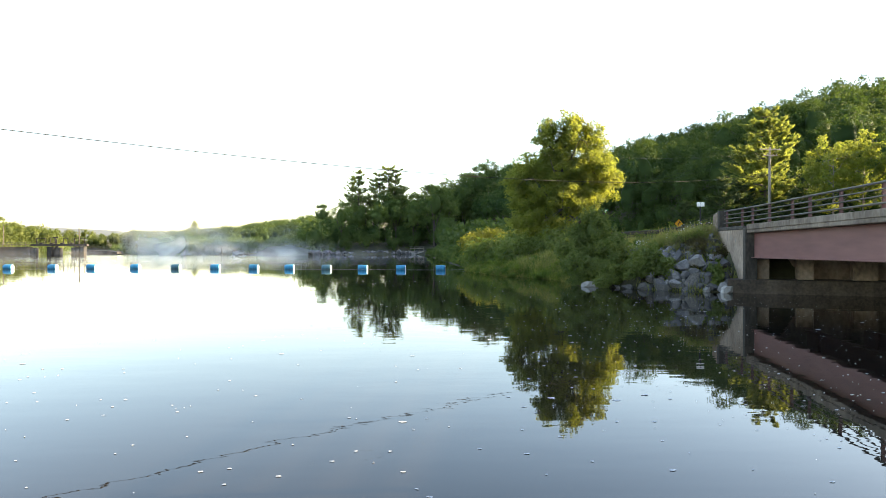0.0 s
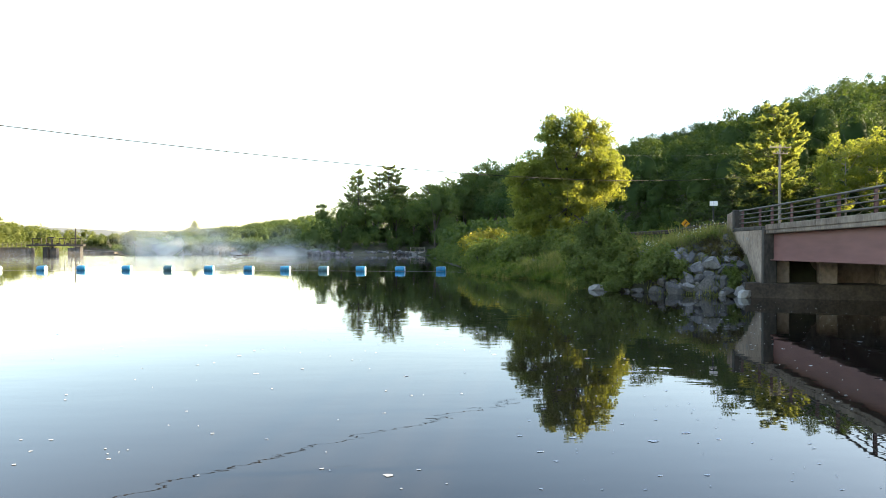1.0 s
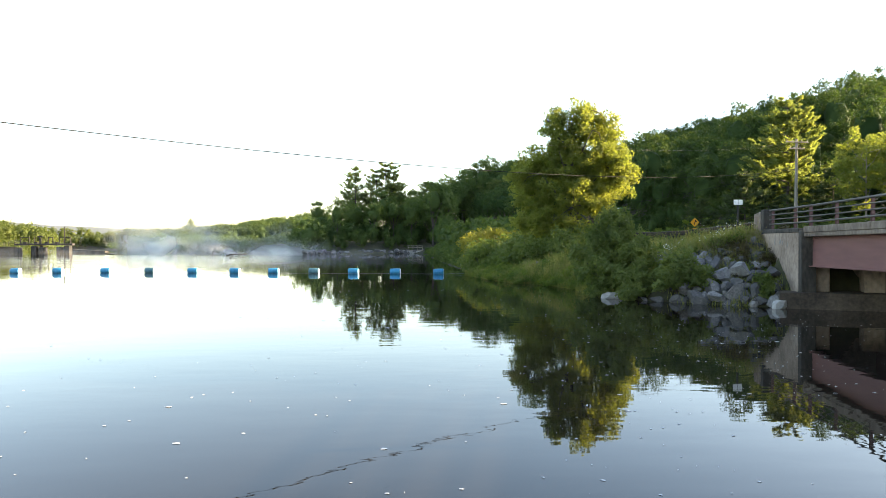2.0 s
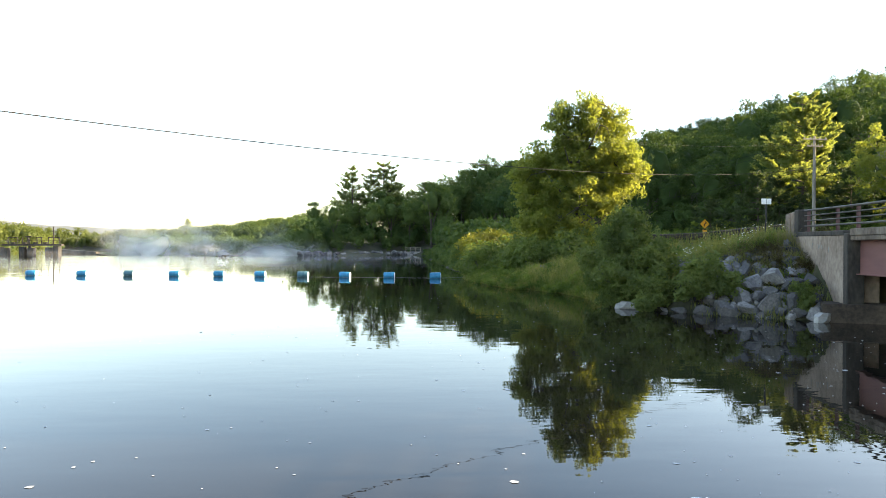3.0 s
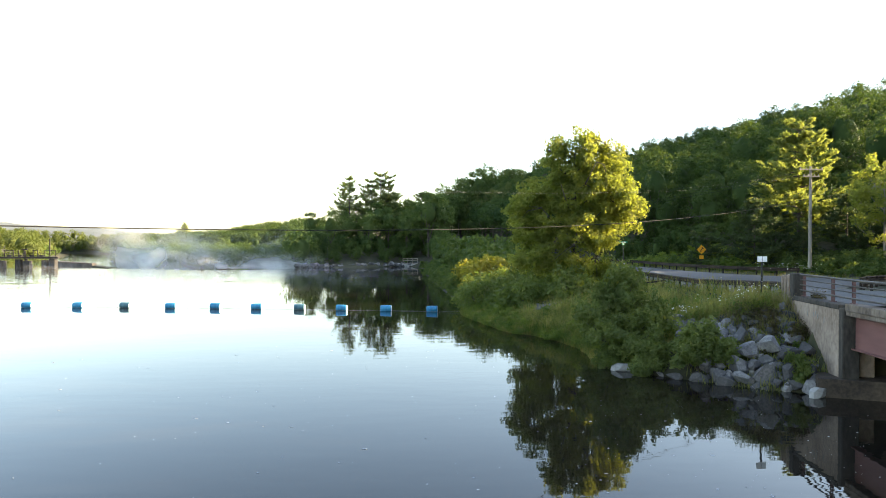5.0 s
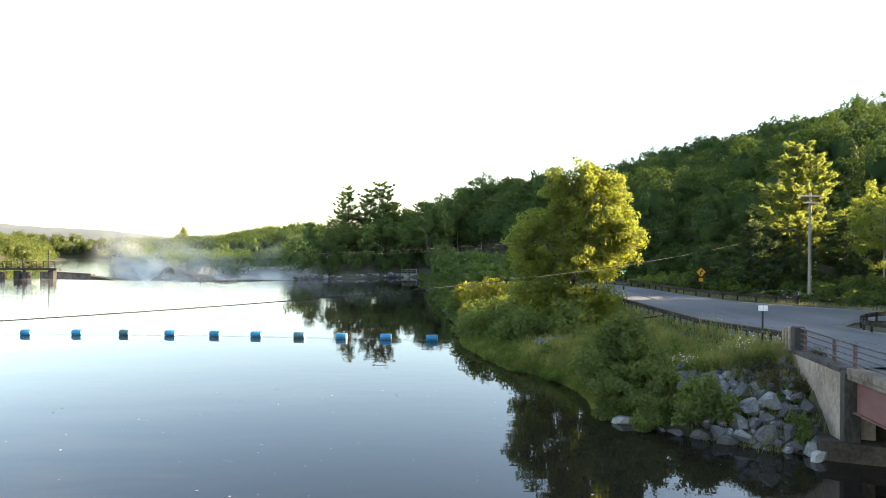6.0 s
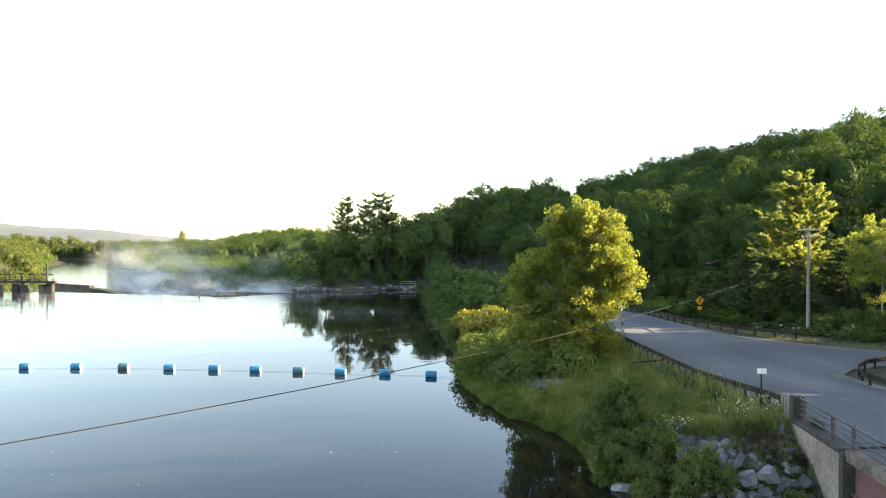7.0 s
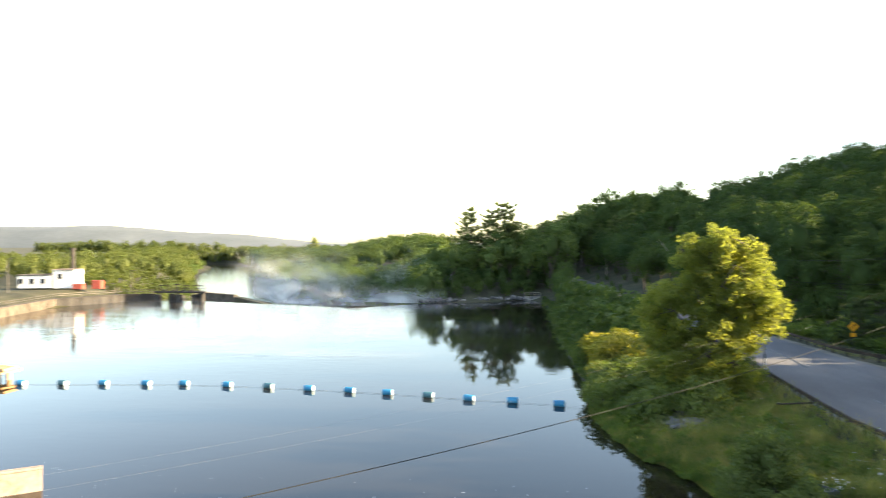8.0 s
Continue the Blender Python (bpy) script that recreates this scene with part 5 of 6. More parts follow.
def massed_shrub(seed, masses, clumps, per, leaf, clump_r, slim=2.2):
    """A broad shrub of several rounded masses of foliage: centre and radii of each."""
    rng = np.random.default_rng(seed)
    share = np.array([(m[3] * m[4] * m[5]) ** 0.75 for m in masses]); share /= share.sum()
    c = np.concatenate([crown_shape(rng, max(4, int(clumps * q)), m[3:6], 6, 0.7) + np.array(m[:3]) for m, q in zip(masses, share)])
    c = c[c[:, 2] > 0.05]
    stems = [tube_np(np.array([(q[0] * 0.25, q[1] * 0.25, -0.2), q * (0.55, 0.55, 0.6), q]), [0.035, 0.022, 0.006], 4) for q in c[::4]]
    puff = puffs(rng, len(c) * per, clump_r, 1.0)
    p = np.repeat(c, per, axis=0) + puff
    p[:, 2] = np.maximum(p[:, 2], 0.02)
    # upright sprays that break the outline
    top = c[np.argsort(-c[:, 2] - 0.3 * rng.uniform(size=len(c)))][: len(c) // 4]
    up = np.repeat(top, 26, axis=0)
    t = rng.uniform(0, 1, len(up))
    up = up + np.repeat(rng.normal(size=(len(top), 3)) * (0.28, 0.28, 0.1) + (0, 0, clump_r * 1.7), 26, axis=0) * t[:, None] + rng.normal(size=up.shape) * 0.05
    p = np.concatenate([p, up]); puff = np.concatenate([puff / clump_r, rng.normal(size=up.shape)])
    leaves = [quads_at(p, leaf, rng, slim, 0.1, puff + (0, 0, 0.3), 0.9)]
    leaves += [heart(seed + i, m[:3], np.array(m[3:6]) * 0.5) for i, m in enumerate(masses)]
    return join_np(stems), join_np(leaves)


thicket = [plant("tall_shrub", "tall tangled green shrub near the water", "shrub", shrub(220 + i, h, w, 50, 40, 0.2), "shrub", "bark", stand(x, y), "waterside thicket", "leaves")
           for i, (h, w, x, y) in enumerate(((3.6, 4.4, 7.5, 72), (3.0, 4.6, 9.5, 80), (4.2, 4.0, 10.5, 69)))]
bushes = [plant("shrub", "dense green leafy shrub on the bank", "shrub", shrub(200 + i, h, w, 64, 70, 0.115, 2.0), "shrub", "bark", stand(x, y), "bank shrubs", "leaves")
          for i, (h, w, x, y) in enumerate(((2.4, 3.0, 11.1, 46.6), (1.7, 2.6, 12.4, 48.6), (3.0, 2.8, 13.0, 50.4)))]
for x, y, k, s, sz in ((11.0, 48.6, 1, .75, .7), (11.6, 49.0, 2, .6, .5), (13.6, 49.2, 0, .6, .5), (14.6, 47.4, 1, .6, .55), (12.9, 46.6, 1, .7, .8),
                       (13.2, 51.5, 0, .7, .6), (15.0, 51.0, 1, .7, .6), (12.2, 53.5, 1, .7, .6), (16.4, 55, 1, .6, .6), (14.8, 56.5, 0, .6, .5), (12.6, 57.5, 1, .7, .6)):
    put(bushes[k], x, y, s, dice.uniform(0, 360), 0.05, sz)
plant("willow_shrub", "big rounded willow shrub leaning over the water", "shrub",
      massed_shrub(301, ((0.2, 0.6, 2.6, 1.2, 1.3, 1.35), (-0.9, 0.9, 1.6, 1.3, 1.4, 1.1), (0.9, -0.7, 1.5, 1.2, 1.2, 1.1), (-0.5, -0.8, 0.9, 1.3, 1.1, 0.8), (0.3, -1.9, 0.6, 1.1, 0.9, 0.7), (1.3, 0.7, 1.2, 0.9, 1.2, 0.9)), 210, 90, 0.085, 0.36),
      "willow", "bark", stand(11.0, 43.5, 1.13, 0, 0.1), "", "leaves")
for x, y, k in ((10.2, 42.6, 0.85), (11.35, 40.6, 0.92)):
    plant("green_shrub", "low spreading green shrub hanging over the water", "shrub",
          massed_shrub(310 + int(x * 10), ((0, 0, 0.7, 1.0, 0.95, 0.75), (-0.55, -0.45, 0.35, 0.8, 0.7, 0.45), (0.5, 0.5, 0.8, 0.8, 0.8, 0.7)), 80, 80, 0.09, 0.28), "willow", "bark", stand(x, y, k, 0, 0.1), "", "leaves")
plant("green_shrub", "rounded green shrub among the riprap stones", "shrub",
      massed_shrub(302, ((0, 0, 0.75, 0.95, 0.9, 0.8), (-0.7, -0.3, 0.5, 0.7, 0.7, 0.55), (0.6, -0.4, 0.5, 0.6, 0.6, 0.5)), 90, 80, 0.085, 0.26), "willow", "bark", stand(13.3, 39.6, 1.2, 0, 0.1), "", "leaves")
plant("green_shrub", "small leafy shrub between the stones and the wall", "shrub",
      massed_shrub(303, ((0, 0, 0.7, 0.45, 0.7, 0.7), (-0.1, -0.5, 0.4, 0.4, 0.45, 0.4)), 46, 70, 0.075, 0.2), "willow", "bark", stand(16.15, 37.1, 0.85, 0, 0.1), "", "leaves")
low = [plant("low_shrub", "low leafy green weeds on the bank", "shrub", shrub(230 + i, h, w, 20, 32, 0.23, 2.0), "weed", "bark", stand(x, y, 0.4), "bank weeds", "leaves")
       for i, (h, w, x, y) in enumerate(((2.4, 3.2, 10.6, 52.0), (2.0, 2.8, 10.4, 54.0), (2.8, 2.8, 8.6, 57.0)))]
wrng = random.Random(16)
for i in range(60):
    put(low[i % 3], wrng.uniform(13.6, 17.6), wrng.uniform(42.2, 58), wrng.uniform(0.13, 0.26), wrng.uniform(0, 360), 0.05, wrng.uniform(0.18, 0.34))
for i in range(9):
    put(low[i % 3], wrng.uniform(15.6, 17.1), wrng.uniform(37.6, 42.5), wrng.uniform(0.14, 0.24), wrng.uniform(0, 360), 0.05, wrng.uniform(0.14, 0.26))
wrng = random.Random(6)
for y in np.arange(45.2, 48, 0.75):
    put(bushes[wrng.randrange(3)], shore_at(y) + wrng.uniform(0.4, 1.0), y + 0.2, wrng.uniform(0.5, 0.75), wrng.uniform(0, 360), 0.1, wrng.uniform(0.5, 0.8))
for i in range(130):
    y = wrng.uniform(46.5, 70)
    put(low[i % 3], shore_at(y) + abs(wrng.gauss(0, 1.4)) - 0.05, y, wrng.uniform(0.26, 0.5), wrng.uniform(0, 360), 0.05, wrng.uniform(0.16, 0.32))
for x, y, k, s in ((7.0, 129, 1, .26), (7.5, 112, 3, .24), (4.6, 141, 1, .3), (5.5, 150, 3, .4)):
    put(kinds[k], x, y, s, wrng.uniform(0, 360), 0.3)
for i in range(60):
    t = wrng.random()
    x, y = np.interp(t, [0, .45, 1], [27.5, 31.0, 37.5]), np.interp(t, [0, .45, 1], [112, 86, 75.5])
    put(thicket[i % 2], x + wrng.uniform(1.5, 9), y + wrng.uniform(1.0, 5), wrng.uniform(0.4, 0.8), wrng.uniform(0, 360), 0.1, wrng.uniform(0.4, 0.75))
for i in range(120):
    y = wrng.uniform(46, 66)
    x = wrng.uniform(shore_at(y) + 0.6, 17.0)
    if not (7.4 < x < 12.8 and 55.5 < y < 64):
        put(low[i % 3], x, y, wrng.uniform(0.3, 0.55), wrng.uniform(0, 360), 0.05, wrng.uniform(0.25, 0.5))
trng = random.Random(3)
heap = []          # spots of the farther shrubs, which nobody could count


def grow(near, x, y, s, turn, sink):
    if near:
        put(thicket[trng.randrange(3)], x, y, s, turn, sink)
    else:
        heap.append((x, y, s, s))


for y in np.arange(100, 152, 3.0):
    if abs(float(road_left(y)) - 1.7 - 0.55 - (y - 10) * 0.0754) > 1.3:
        heap.append((float(road_left(y)) - 1.7, y, trng.uniform(1.5, 2.1), trng.uniform(1.75, 2.3)))
for y in np.arange(61, 152, 2.7):
    xs = float(np.interp(y, [s[0] for s in SHORE], [s[1] for s in SHORE]))
    xe = float(road_left(y)) - (2.0 if y < 95 else 1.2)
    x = xs + (3.0 if y < 66 else 1.2)
    while x < xe and not (y < 64 and x > 13):
        if not (abs(x - 13.4) < 1.2 and abs(y - 65) < 1.5) and not (79 < y < 89 and x > 5.5) and not (100 < y < 140 and abs(x - 0.55 - (y - 10) * 0.0754) < 1.0):
            grow(y < 92, x + trng.uniform(-.5, .5), y + trng.uniform(-1, 1), trng.uniform(0.55, 0.95) * (1.15 if y < 66 else 1.08 if y < 79 and x < 10 else 1.0 if y < 92 else 1.0 if x < xs + 3 else 1.9 if x < xs + 6 else 2.5), trng.uniform(0, 360), 0.1)
        x += 3.4
for y in np.arange(104, 152, 1.6):
    heap.append((shore_at(y) + trng.uniform(1.6, 3.4), y, trng.uniform(0.7, 1.1), trng.uniform(0.6, 1.0)))
for y in np.arange(73, 172, 1.7):
    heap.append((shore_at(y) + trng.uniform(0.3, 1.1), y, trng.uniform(0.4, 0.75), trng.uniform(0.35, 0.8)))
for i in range(26):
    x = trng.uniform(40, 58)
    put(thicket[i % 3], x, 74.5 - (x - 38) * 0.62 + trng.uniform(0, 5), trng.uniform(0.5, 0.8), trng.uniform(0, 360), 0.1, trng.uniform(0.4, 0.7))
for i in range(26):
    heap.append((trng.uniform(46, 66), trng.uniform(75, 89), trng.uniform(0.8, 1.3), trng.uniform(0.7, 1.1)))
for i in range(34):
    t = trng.random()
    x, y = np.interp(t, [0, .3, .6, 1], [33.6, 38.6, 46.5, 60]), np.interp(t, [0, .3, .6, 1], [70.5, 64.6, 59.4, 52.6])
    heap.append((x + trng.uniform(1.4, 5.5), y + trng.uniform(1.6, 6), trng.uniform(0.5, 1.0), trng.uniform(0.3, 0.75)))
for i in range(20):
    t = trng.random()
    put(low[i % 3], np.interp(t, [0, 1], [28.6, 33.5]) + trng.uniform(0.8, 4.0), np.interp(t, [0, 1], [97, 80]) + trng.uniform(0, 2), trng.uniform(0.7, 1.1), trng.uniform(0, 360), 0.1, trng.uniform(0.6, 1.0))
sumac = plant("yellowing_shrub", "sunlit shrub with bare stems, sunlight coloured into its yellow leaves", "shrub", shrub(240, 3.4, 4.0, 60, 50, 0.2), "sumac", "pale_bark", stand(8.4, 81.5, 1.5), "yellowing shrubs", "leaves")
put(sumac, 6.8, 87.0, 1.2, 90, 0.15, 1.4); put(sumac, 9.3, 87.5, 1.1, 40, 0.15, 1.35); put(sumac, 11.2, 82.5, 0.95, 200, 0.15, 1.15); put(sumac, 6.4, 79.0, 0.75, 10, 0.15, 0.8); put(sumac, 7.2, 83.8, 0.8, 130, 0.15, 1.45); put(sumac, 10.0, 79.4, 0.7, 300, 0.15, 0.95)
# weeds before the woods across the road
for i in range(46):
    t = i / 45
    x, y = (np.interp(t, [0, .35, .7, 1], [27.5, 30.5, 34.5, 52]), np.interp(t, [0, .35, .7, 1], [106, 85.5, 74.0, 60.5]))
    heap.append((x + 1.2 + trng.uniform(0, 3.2), y + 1.0 + trng.uniform(0, 3), trng.uniform(0.55, 1.0), trng.uniform(0.4, 0.85)))
for x, y, s, sz in heap:
    SPOT_Z[(x, y)] = at_ground(x, y) - 0.1
woods("far_shrubs", heap, [shrub(233 + i, h, w, 22, 25, 0.25)[1] for i, (h, w) in enumerate(((2.4, 3.2), (2.0, 2.8), (2.8, 2.8)))], M["shrub"], "tangled green shrubs along the farther shore and road")


def blades(name, n, spot, height, width, material, label, seed, category="grass"):
    """Grass as single bent blades rooted where spot() says."""
    rng = np.random.default_rng(seed)
    pts = []
    while len(pts) < n:
        p = spot(rng)
        if p is not None:
            pts.append(p)
    p = np.array(pts)
    z = level(p[:, 0], p[:, 1]) - 0.05
    base = np.column_stack([p, z])
    h = height * rng.uniform(0.5, 1.25, n) * np.array([0.55 + 0.9 * (0.5 + noise.noise(Vector((q[0] * 0.9, q[1] * 0.9, seed)))) for q in p])
    a = rng.uniform(0, 6.283, n)
    side = np.column_stack([np.cos(a), np.sin(a), np.zeros(n)]) * width * 0.5
    lean = rng.normal(size=(n, 2)) * 0.22 * h[:, None]
    tip = base + np.column_stack([lean, h])
    v = np.stack([base - side, base + side, tip], 1).reshape(-1, 3)
    f = np.arange(3 * n).reshape(-1, 3)
    return tagged(new(name, mesh_np(name, v, f, material)), label, category, kind="stuff")


def shore_x(y):
    return float(np.interp(y, [s[0] for s in SHORE], [s[1] for s in SHORE]))


def bank_spot(rng):
    y = rng.uniform(40.5, 78)
    x = rng.uniform(shore_x(y) + 0.2, 18.35)
    lo = np.interp(y, [40, 42, 46, 50], [17.3, 15.0, 11.5, 8])
    if y > 61 and x < 16 and rng.uniform() < 0.8 or 7.8 < x < 12.6 and 57.0 < y < 63.2 and rng.uniform() < 0.9 or x > 17.2 and rng.uniform() < 0.82:
        return None
    return (x, y) if x > lo else None


def shore_spot(rng):
    y = rng.uniform(41.5, 70)
    x = shore_x(y) + abs(rng.normal()) * 2.0 - 0.25
    return None if x > 8.2 and 57 < y < 63 else (x, y)


def verge_spot(rng):
    t = rng.uniform(0, 1)
    if t < 0.5:
        y = rng.uniform(62, 106)
        x = np.interp(y, [62, 67, 71, 81, 96, 106], [39, 35.5, 33, 29.6, 29.2, 26.5])
        return (x + abs(rng.normal()) * 1.2, y + 0.3)
    a, r = rng.uniform(0, 1), rng.uniform(0, 1)
    return (28 + a * 14 + r * 1.5, 43 + a * 6.5 + r * 6)


def stalks(name, n, spot, height, leaf, material, label, seed):
    """Upright leafy weeds: a thin stem each with pairs of narrow leaves."""
    rng = np.random.default_rng(seed)
    pts = []
    while len(pts) < n:
        p = spot(rng)
        if p is not None and noise.noise(Vector((p[0] * 0.6, p[1] * 0.6, seed))) > -0.12:
            pts.append(p)
    p = np.array(pts)
    base = np.column_stack([p, level(p[:, 0], p[:, 1]) - 0.03])
    h = height * rng.uniform(0.55, 1.2, n)
    tip = base + np.column_stack([rng.normal(size=(n, 2)) * 0.12 * h[:, None], h])
    side = np.column_stack([np.full(n, 0.008), np.zeros(n), np.zeros(n)])
    vs = [np.stack([base - side, base + side, tip], 1).reshape(-1, 3)]
    for k in range(9):
        t = (k + 1.5) / 10
        root = base + (tip - base) * t
        a = k * 2.4 + rng.uniform(0, 6.28, n) * 0.4 + np.arange(n)
        ln = leaf * (1.25 - 0.75 * t) * rng.uniform(0.7, 1.2, n)
        d = np.column_stack([np.cos(a), np.sin(a), rng.uniform(0.1, 0.8, n)]) * ln[:, None]
        w = np.column_stack([-np.sin(a), np.cos(a), np.zeros(n)]) * (ln * 0.2)[:, None]
        vs.append(np.stack([root + d * 0.35 - w, root + d * 0.35 + w, root + d], 1).reshape(-1, 3))
    v = np.concatenate(vs)
    return tagged(new(name, mesh_np(name, v, np.arange(len(v)).reshape(-1, 3), material)), label, "weeds", kind="stuff")


stalks("bank_weeds", 7500, bank_spot, 0.85, 0.24, M["weed"], "tall leafy green weeds crowding the bank", 31)
stalks("withered_weeds", 1500, lambda r: (min(18.1, 16.9 + r.normal() * 0.75), r.uniform(38.6, 44.5)), 0.62, 0.2, M["brown"], "brown withered weeds above the riprap beside the wall", 33)
stalks("shore_weeds", 3800, shore_spot, 0.7, 0.22, M["weed"], "leafy weeds along the waterline", 32)
blades("bank_grass", 46000, bank_spot, 0.75, 0.06, M["grass"], "tall green and straw-coloured grass on the bank", 1)
blades("dry_grass", 7000, bank_spot, 0.95, 0.022, M["dry"], "dry pale grass heads among the weeds", 2)
blades("shore_grass", 34000, shore_spot, 0.46, 0.06, M["grass"], "bright green sedge along the waterline", 3)
blades("riprap_weeds", 5600, lambda r: (min(17.4, float(np.interp(q := r.uniform(36.8, 45), [36, 45], [16.4, 14.6])) + r.normal() * 1.4), q), 0.42, 0.05, M["grass"], "weeds growing between the riprap stones", 5)
blades("dry_weeds", 3400, lambda r: (r.uniform(15.2, 18.2), r.uniform(39.6, 45.5)), 0.55, 0.032, M["dry"], "brown dried weeds above the riprap and beside the wall", 6)
blades("verge_grass", 6000, verge_spot, 0.4, 0.03, M["grass"], "short grass beside the guard rails", 4)

# white wildflowers
def flowers(n, spot, seed, name):
    rng = np.random.default_rng(seed)
    pieces = []
    while len(pieces) < n:
        p = spot(rng)
        if p is None:
            continue
        z = float(level(*p)); h = rng.uniform(0.6, 1.15)
        r = rng.uniform(0.014, 0.042)
        tip = np.array([p[0] + rng.normal() * 0.08, p[1] + rng.normal() * 0.08, z + h])
        ang = np.linspace(0, 2 * np.pi, 8, endpoint=False)
        rim = tip + np.column_stack([np.cos(ang) * r, np.sin(ang) * r, rng.normal(size=8) * 0.012])
        v = np.vstack([rim, tip + (0, 0, 0.02), tip - (0, 0, 0.03)])
        f = np.array([(i, (i + 1) % 8, (i + 2) % 8, 8) for i in range(0, 8, 2)])
        pieces.append((v, f))
    v, f = join_np(pieces)
    return tagged(new(name, mesh_np(name, v, f, M["petal"])), "scattered white umbel wildflowers in the grass", "wildflowers", kind="stuff")


flowers(75, lambda r: (16.9 + r.normal() * 0.6, 43.6 + r.normal() * 1.3), 1, "wildflowers")
flowers(60, lambda r: (r.normal() * 0.5 + 13.8, r.normal() * 0.7 + 44.0), 2, "wildflowers")
flowers(30, lambda r: (r.uniform(12, 18.3), r.uniform(46, 66)), 3, "wildflowers")
flowers(90, lambda r: (r.uniform(32, 37), r.uniform(69, 74)), 4, "wildflowers")

# ---- stones ----
def stone(seed, cuts=11):
    """An angular boulder about one metre across: a ball cut by random planes."""
    rng = random.Random(seed)
    bm = bmesh.new()
    bmesh.ops.create_icosphere(bm, subdivisions=1, radius=0.66)
    for _ in range(cuts):
        n = Vector((rng.gauss(0, 1), rng.gauss(0, 1), rng.gauss(0, 1))).normalized()
        geom = list(bm.verts) + list(bm.edges) + list(bm.faces)
        r = bmesh.ops.bisect_plane(bm, geom=geom, plane_co=n * rng.uniform(0.25, 0.45), plane_no=n, clear_outer=True)
        edges = [e for e in r["geom_cut"] if isinstance(e, bmesh.types.BMEdge)]
        if edges:
            bmesh.ops.contextual_create(bm, geom=edges)
    bmesh.ops.remove_doubles(bm, verts=bm.verts, dist=0.05)
    bmesh.ops.bevel(bm, geom=list(bm.edges), offset=0.035, segments=1, affect='EDGES', clamp_overlap=True)
    for v in bm.verts:
        v.co += Vector((rng.gauss(0, .012), rng.gauss(0, .012), rng.gauss(0, .012)))
    me = bpy.data.meshes.new("stone")
    bm.to_mesh(me); bm.free()
    me.materials.append(M["rock"])
    return me


stones = [stone(i) for i in range(9)]
riprap = thing("riprap", "tumbled grey granite riprap on the bank beside the abutment", "stones")
srng = random.Random(8)


def lay(x, y, s, z=None, parent=riprap, me=None):
    ob = new("stone", me or srng.choice(stones))
    ob.parent = parent
    g = at_ground(x, y) if z is None else z
    ob.matrix_world = pose(x, y, max(g, -0.1) + s * 0.22, srng.uniform(-28, 28), srng.uniform(-28, 28), srng.uniform(0, 360)) @ Matrix.Diagonal((s * srng.uniform(1.0, 1.45), s * srng.uniform(0.85, 1.15), s * srng.uniform(0.65, 0.95), 1))
    return ob


laid = []
for size_lo, size_hi, tries, gap in ((0.85, 1.2, 260, 0.84), (0.6, 0.9, 900, 0.8), (0.4, 0.62, 1500, 0.72), (0.24, 0.4, 2400, 0.66), (0.14, 0.24, 1800, 0.6)):
    for _ in range(tries):
        y = srng.uniform(36.2, 44.3)
        x0 = max(shore_x(y) - 0.1, float(np.interp(y, [37, 39, 42, 44.3], [13.0, 12.8, 13.3, 13.8])))
        x1 = float(np.interp(y, [36.2, 41, 42.6, 44.4], [16.9, 17.5, 16.4, 14.2]))
        x, s = srng.uniform(x0, max(x1, x0 + 0.1)), srng.uniform(size_lo, size_hi)
        if size_lo > 0.5 and at_ground(x, y) > 1.7 or len(laid) > 285:
            continue
        if all((x - a) ** 2 + (y - b) ** 2 > (gap * (s + q) / 2) ** 2 for a, b, q in laid):
            laid.append((x, y, s))
            lay(x, y, s)
for y, s in ((36.4, 0.7), (36.9, 0.5), (37.5, 0.45), (38.1, 0.75), (38.8, 0.6), (39.5, 0.5), (40.2, 0.34)):
    lay(shore_x(y) - 0.05 + srng.uniform(-.1, .15), y, s, 0.0)
for x, y, size, turn, lab in ((16.25, 35.85, (0.95, 0.7, 0.6), 25, "pale angular boulder at the water's edge"), (10.35, 41.45, (1.15, 0.8, 0.5), -20, "pale flat boulder at the water's edge")):
    b = new("boulder", stones[1].copy())
    b.data.materials[0] = M["pale_rock"]
    b.matrix_world = pose(x, y, 0.1, 6, -4, turn) @ Matrix.Diagonal((*size, 1))
    tagged(b, lab, "boulder")
# flat slabs of the old landing
landing = thing("stone_landing", "broken flat grey stone slabs at the old landing", "stones")
for k, (x, y, w, d, z, r) in enumerate(((9.6, 60.6, 1.6, 2.6, 0.85, 20), (10.6, 61.8, 1.5, 1.4, 1.0, 60), (11.0, 59.6, 1.7, 1.5, 0.98, -15), (10.1, 58.9, 1.5, 1.0, 0.8, 35), (11.8, 58.2, 1.2, 1.2, 1.1, 5), (10.7, 57.4, 1.4, 0.9, 0, 50), (9.9, 59.7, 1.0, 0.8, 0, 80), (11.4, 60.6, 0.9, 1.1, 0, 15), (11.5, 57.0, 1.0, 0.8, 0, 70))):
    slab = under(new("slab", stones[k]), landing)
    slab.matrix_world = pose(x, y, at_ground(x, y) + 0.06, srng.uniform(-5, 5), srng.uniform(-8, -2), r) @ Matrix.Diagonal((w * 1.15, d * 1.0, 0.42, 1))
shore_rocks = thing("shore_rocks", "grey rocks along the shore by the dam", "stones")
for k in range(120):
    t = srng.random()
    x, y = -27 + 27 * t, 168.3 + 11.9 * t
    lay(x + srng.uniform(-.8, .8), y + srng.uniform(-0.3, 2.6), srng.uniform(0.6, 1.5), 0.1 + 0.1 * srng.random(), shore_rocks)

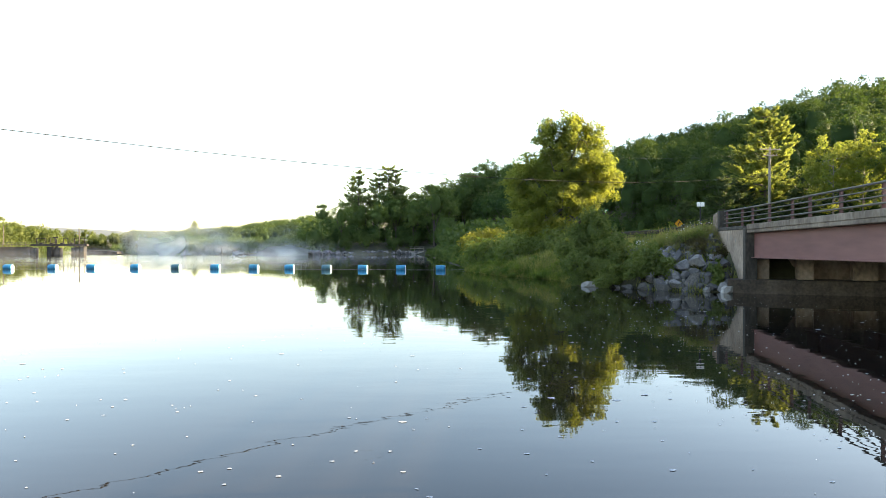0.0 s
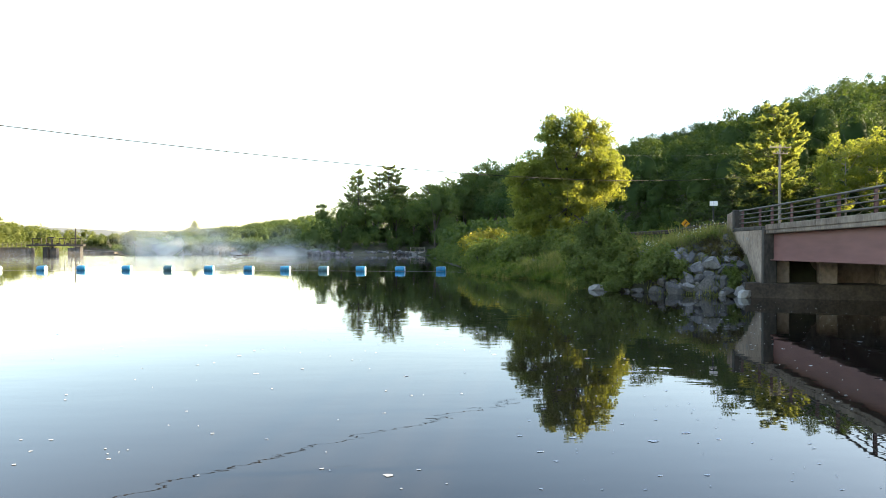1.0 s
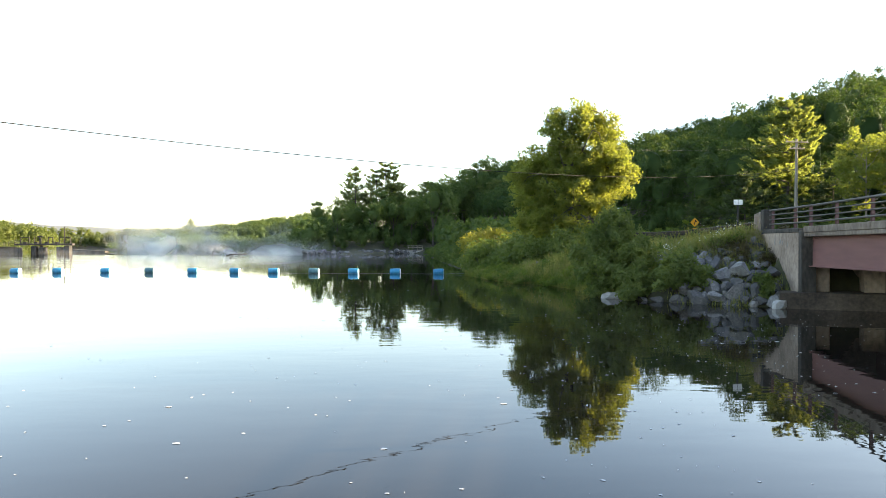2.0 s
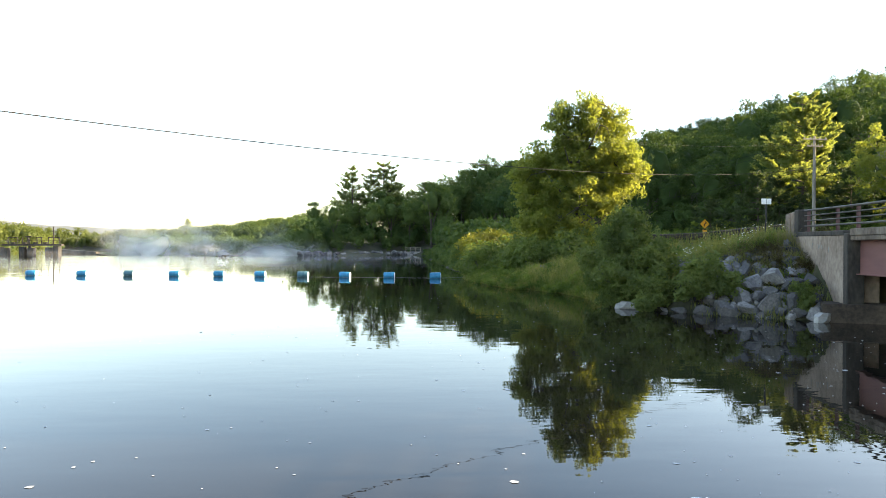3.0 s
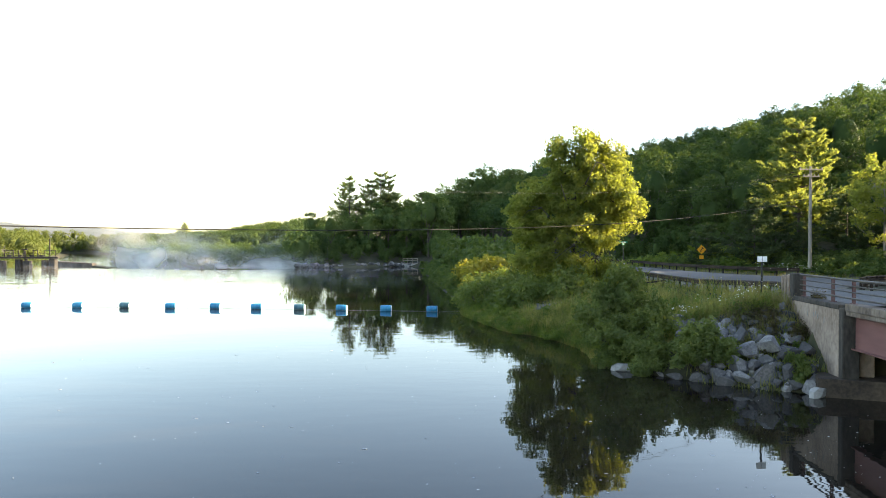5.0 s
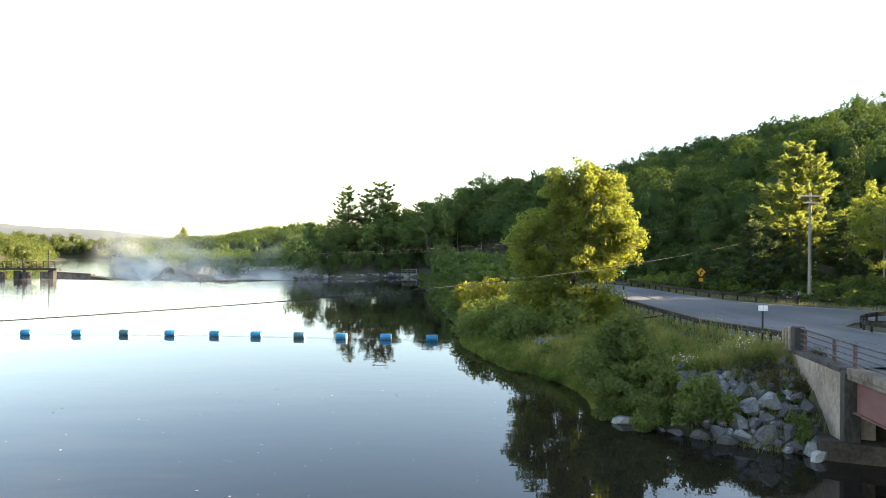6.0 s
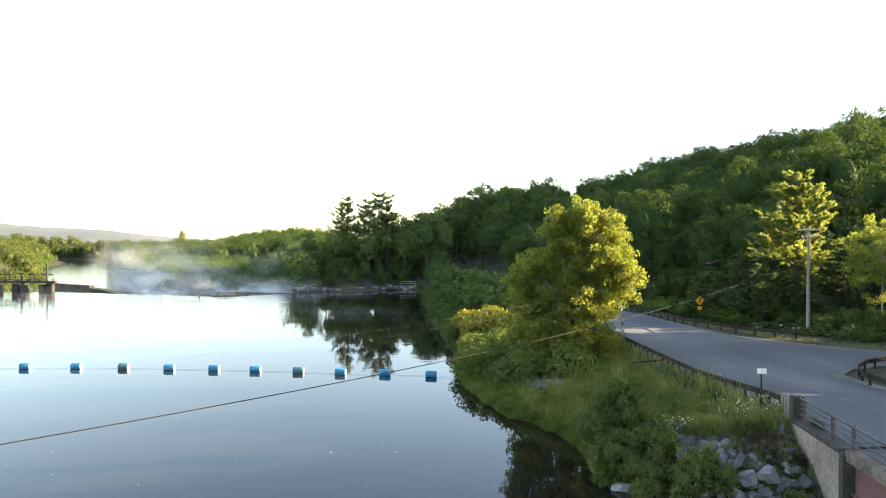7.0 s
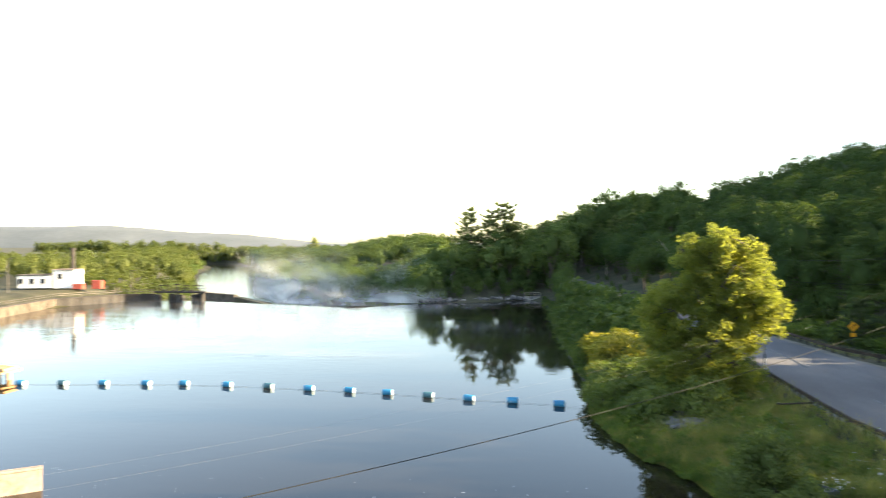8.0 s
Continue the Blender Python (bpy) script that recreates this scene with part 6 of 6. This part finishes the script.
# ---- mist rising below the dam ----
def mist_material(name, most, scale):
    """Thin white vapour: wisps by noise, fading out towards the veil's rim."""
    m, n, l, b = nodes_of(name)
    tc = n.new("ShaderNodeTexCoord"); geo = n.new("ShaderNodeNewGeometry")
    sep = n.new("ShaderNodeSeparateXYZ"); l.new(tc.outputs["Generated"], sep.inputs[0])

    def fade(out, a, b0, c, d):
        up, dn = n.new("ShaderNodeMapRange"), n.new("ShaderNodeMapRange")
        for node, f0, f1 in ((up, a, b0), (dn, d, c)):
            node.interpolation_type = "SMOOTHSTEP"
            node.inputs["From Min"].default_value, node.inputs["From Max"].default_value = f0, f1
            l.new(out, node.inputs["Value"])
        k = n.new("ShaderNodeMath"); k.operation = "MULTIPLY"
        l.new(up.outputs[0], k.inputs[0]); l.new(dn.outputs[0], k.inputs[1])
        return k
    lean = n.new("ShaderNodeMath"); lean.operation = "MULTIPLY_ADD"
    l.new(sep.outputs["X"], lean.inputs[0]); lean.inputs[1].default_value = 1.15; lean.inputs[2].default_value = -0.15
    along = n.new("ShaderNodeMath"); along.operation = "MULTIPLY_ADD"
    l.new(sep.outputs["Z"], along.inputs[0]); along.inputs[1].default_value = 0.15; l.new(lean.outputs[0], along.inputs[2])
    fx, fz = fade(along.outputs[0], 0.02, 0.4, 0.6, 0.98), fade(sep.outputs["Z"], -0.4, 0.0, 0.1, 1.0)
    mp = n.new("ShaderNodeMapping"); mp.inputs["Scale"].default_value = (scale, scale, scale * 1.6)
    mp.inputs["Rotation"].default_value = (0, 0.5, 0)
    l.new(geo.outputs["Position"], mp.inputs["Vector"])
    t = n.new("ShaderNodeTexNoise"); t.inputs["Scale"].default_value = 1.0; t.inputs["Detail"].default_value = 4; t.inputs["Distortion"].default_value = 0.8
    l.new(mp.outputs[0], t.inputs["Vector"])
    r = n.new("ShaderNodeMapRange"); r.inputs["From Min"].default_value, r.inputs["From Max"].default_value = 0.36, 0.72
    r.inputs["To Max"].default_value = most
    l.new(t.outputs[0], r.inputs["Value"])
    a1, a2 = n.new("ShaderNodeMath"), n.new("ShaderNodeMath")
    a1.operation = a2.operation = "MULTIPLY"
    l.new(fx.outputs[0], a1.inputs[0]); l.new(fz.outputs[0], a1.inputs[1])
    l.new(a1.outputs[0], a2.inputs[0]); l.new(r.outputs[0], a2.inputs[1])
    tr, d1, d2 = n.new("ShaderNodeBsdfTransparent"), n.new("ShaderNodeBsdfDiffuse"), n.new("ShaderNodeBsdfTranslucent")
    d1.inputs[0].default_value = d2.inputs[0].default_value = (0.95, 0.97, 1.0, 1)
    half, mix = n.new("ShaderNodeMixShader"), n.new("ShaderNodeMixShader")
    half.inputs[0].default_value = 0.5
    l.new(d1.outputs[0], half.inputs[1]); l.new(d2.outputs[0], half.inputs[2])
    l.new(a2.outputs[0], mix.inputs[0]); l.new(tr.outputs[0], mix.inputs[1]); l.new(half.outputs[0], mix.inputs[2])
    l.new(mix.outputs[0], n["Material Output"].inputs["Surface"])
    return m


M["mist"], M["low_mist"] = mist_material("thin_mist", 0.64, 0.085), mist_material("low_lake_mist", 0.16, 0.09)
mist = thing("mist", "thin white morning mist drifting up from the falls", "mist", kind="stuff")


def veil(x0, x1, y, z0, z1, material, seed):
    u, w = np.meshgrid(np.linspace(0, 1, 40), np.linspace(0, 1, 14))
    x = x0 + (x1 - x0) * u
    yy = np.array([[y + 5 * noise.noise(Vector((a * 0.06, b * 1.5, seed))) for a, b in zip(ra, rb)] for ra, rb in zip(x, w)])
    z = z0 + (z1 - z0) * w
    x = x - w * (x1 - x0) * 0.15
    ii = np.arange(40 * 14).reshape(14, 40)
    q = np.stack([ii[:-1, :-1], ii[:-1, 1:], ii[1:, 1:], ii[1:, :-1]], -1).reshape(-1, 4)
    ob = new("mist_veil", mesh_np("mist_veil", np.stack([x, yy, z], -1).reshape(-1, 3), q, material, True))
    ob.visible_shadow = False
    ob.parent = mist
    return ob


veil(-76, -36, 176, -1.5, 11, M["mist"], 1)
veil(-80, -44, 186, -3, 14, M["mist"], 2)
veil(-88, -52, 198, -3, 17, M["mist"], 3)
veil(-60, -8, 172.5, -0.3, 4.5, M["mist"], 4)
veil(-80, -14, 214, -3, 20, M["low_mist"], 8)
veil(-52, 6, 158, 0.03, 2.2, M["low_mist"], 5)
veil(-112, -30, 150, 0.03, 3.0, M["low_mist"], 9)
veil(-30, 6, 120, 0.03, 1.8, M["low_mist"], 6)
veil(-70, 2, 92, 0.03, 1.2, M["low_mist"], 7)

# ---- flecks of foam on the water ----
frng = np.random.default_rng(12)
pieces = []
for k in range(1250):
    y = 4 + 46 * frng.random() ** 1.2
    x = frng.uniform(-0.6, 0.75) * (y + 4)
    if k > 900:
        y = 9 + 22 * frng.random(); x = frng.uniform(0.12, 0.6) * (y + 3)
    if x > 19 - 0.12 * max(0, y - 10) or y > 36 and x > 7:
        continue
    r = frng.uniform(0.008, 0.026) * (1 + 1.2 * (frng.random() < 0.12)) * (1 if k < 900 else 0.42)
    n = 7
    ang = np.linspace(0, 2 * np.pi, n, endpoint=False)
    rr = r * frng.uniform(0.4, 1.3, n)
    v = np.vstack([np.column_stack([x + np.cos(ang) * rr * (1.5 if k < 900 else 2.6), y + np.sin(ang) * rr, np.full(n, 0.006)]), [(x, y, 0.012)]])
    pieces.append((v, np.array([(i, (i + 1) % n, n) for i in range(n)])))
v, f = join_np(pieces)
tagged(new("foam", mesh_np("foam", v, f, M["foam"])), "small white flecks of foam drifting on the water", "foam", kind="stuff")
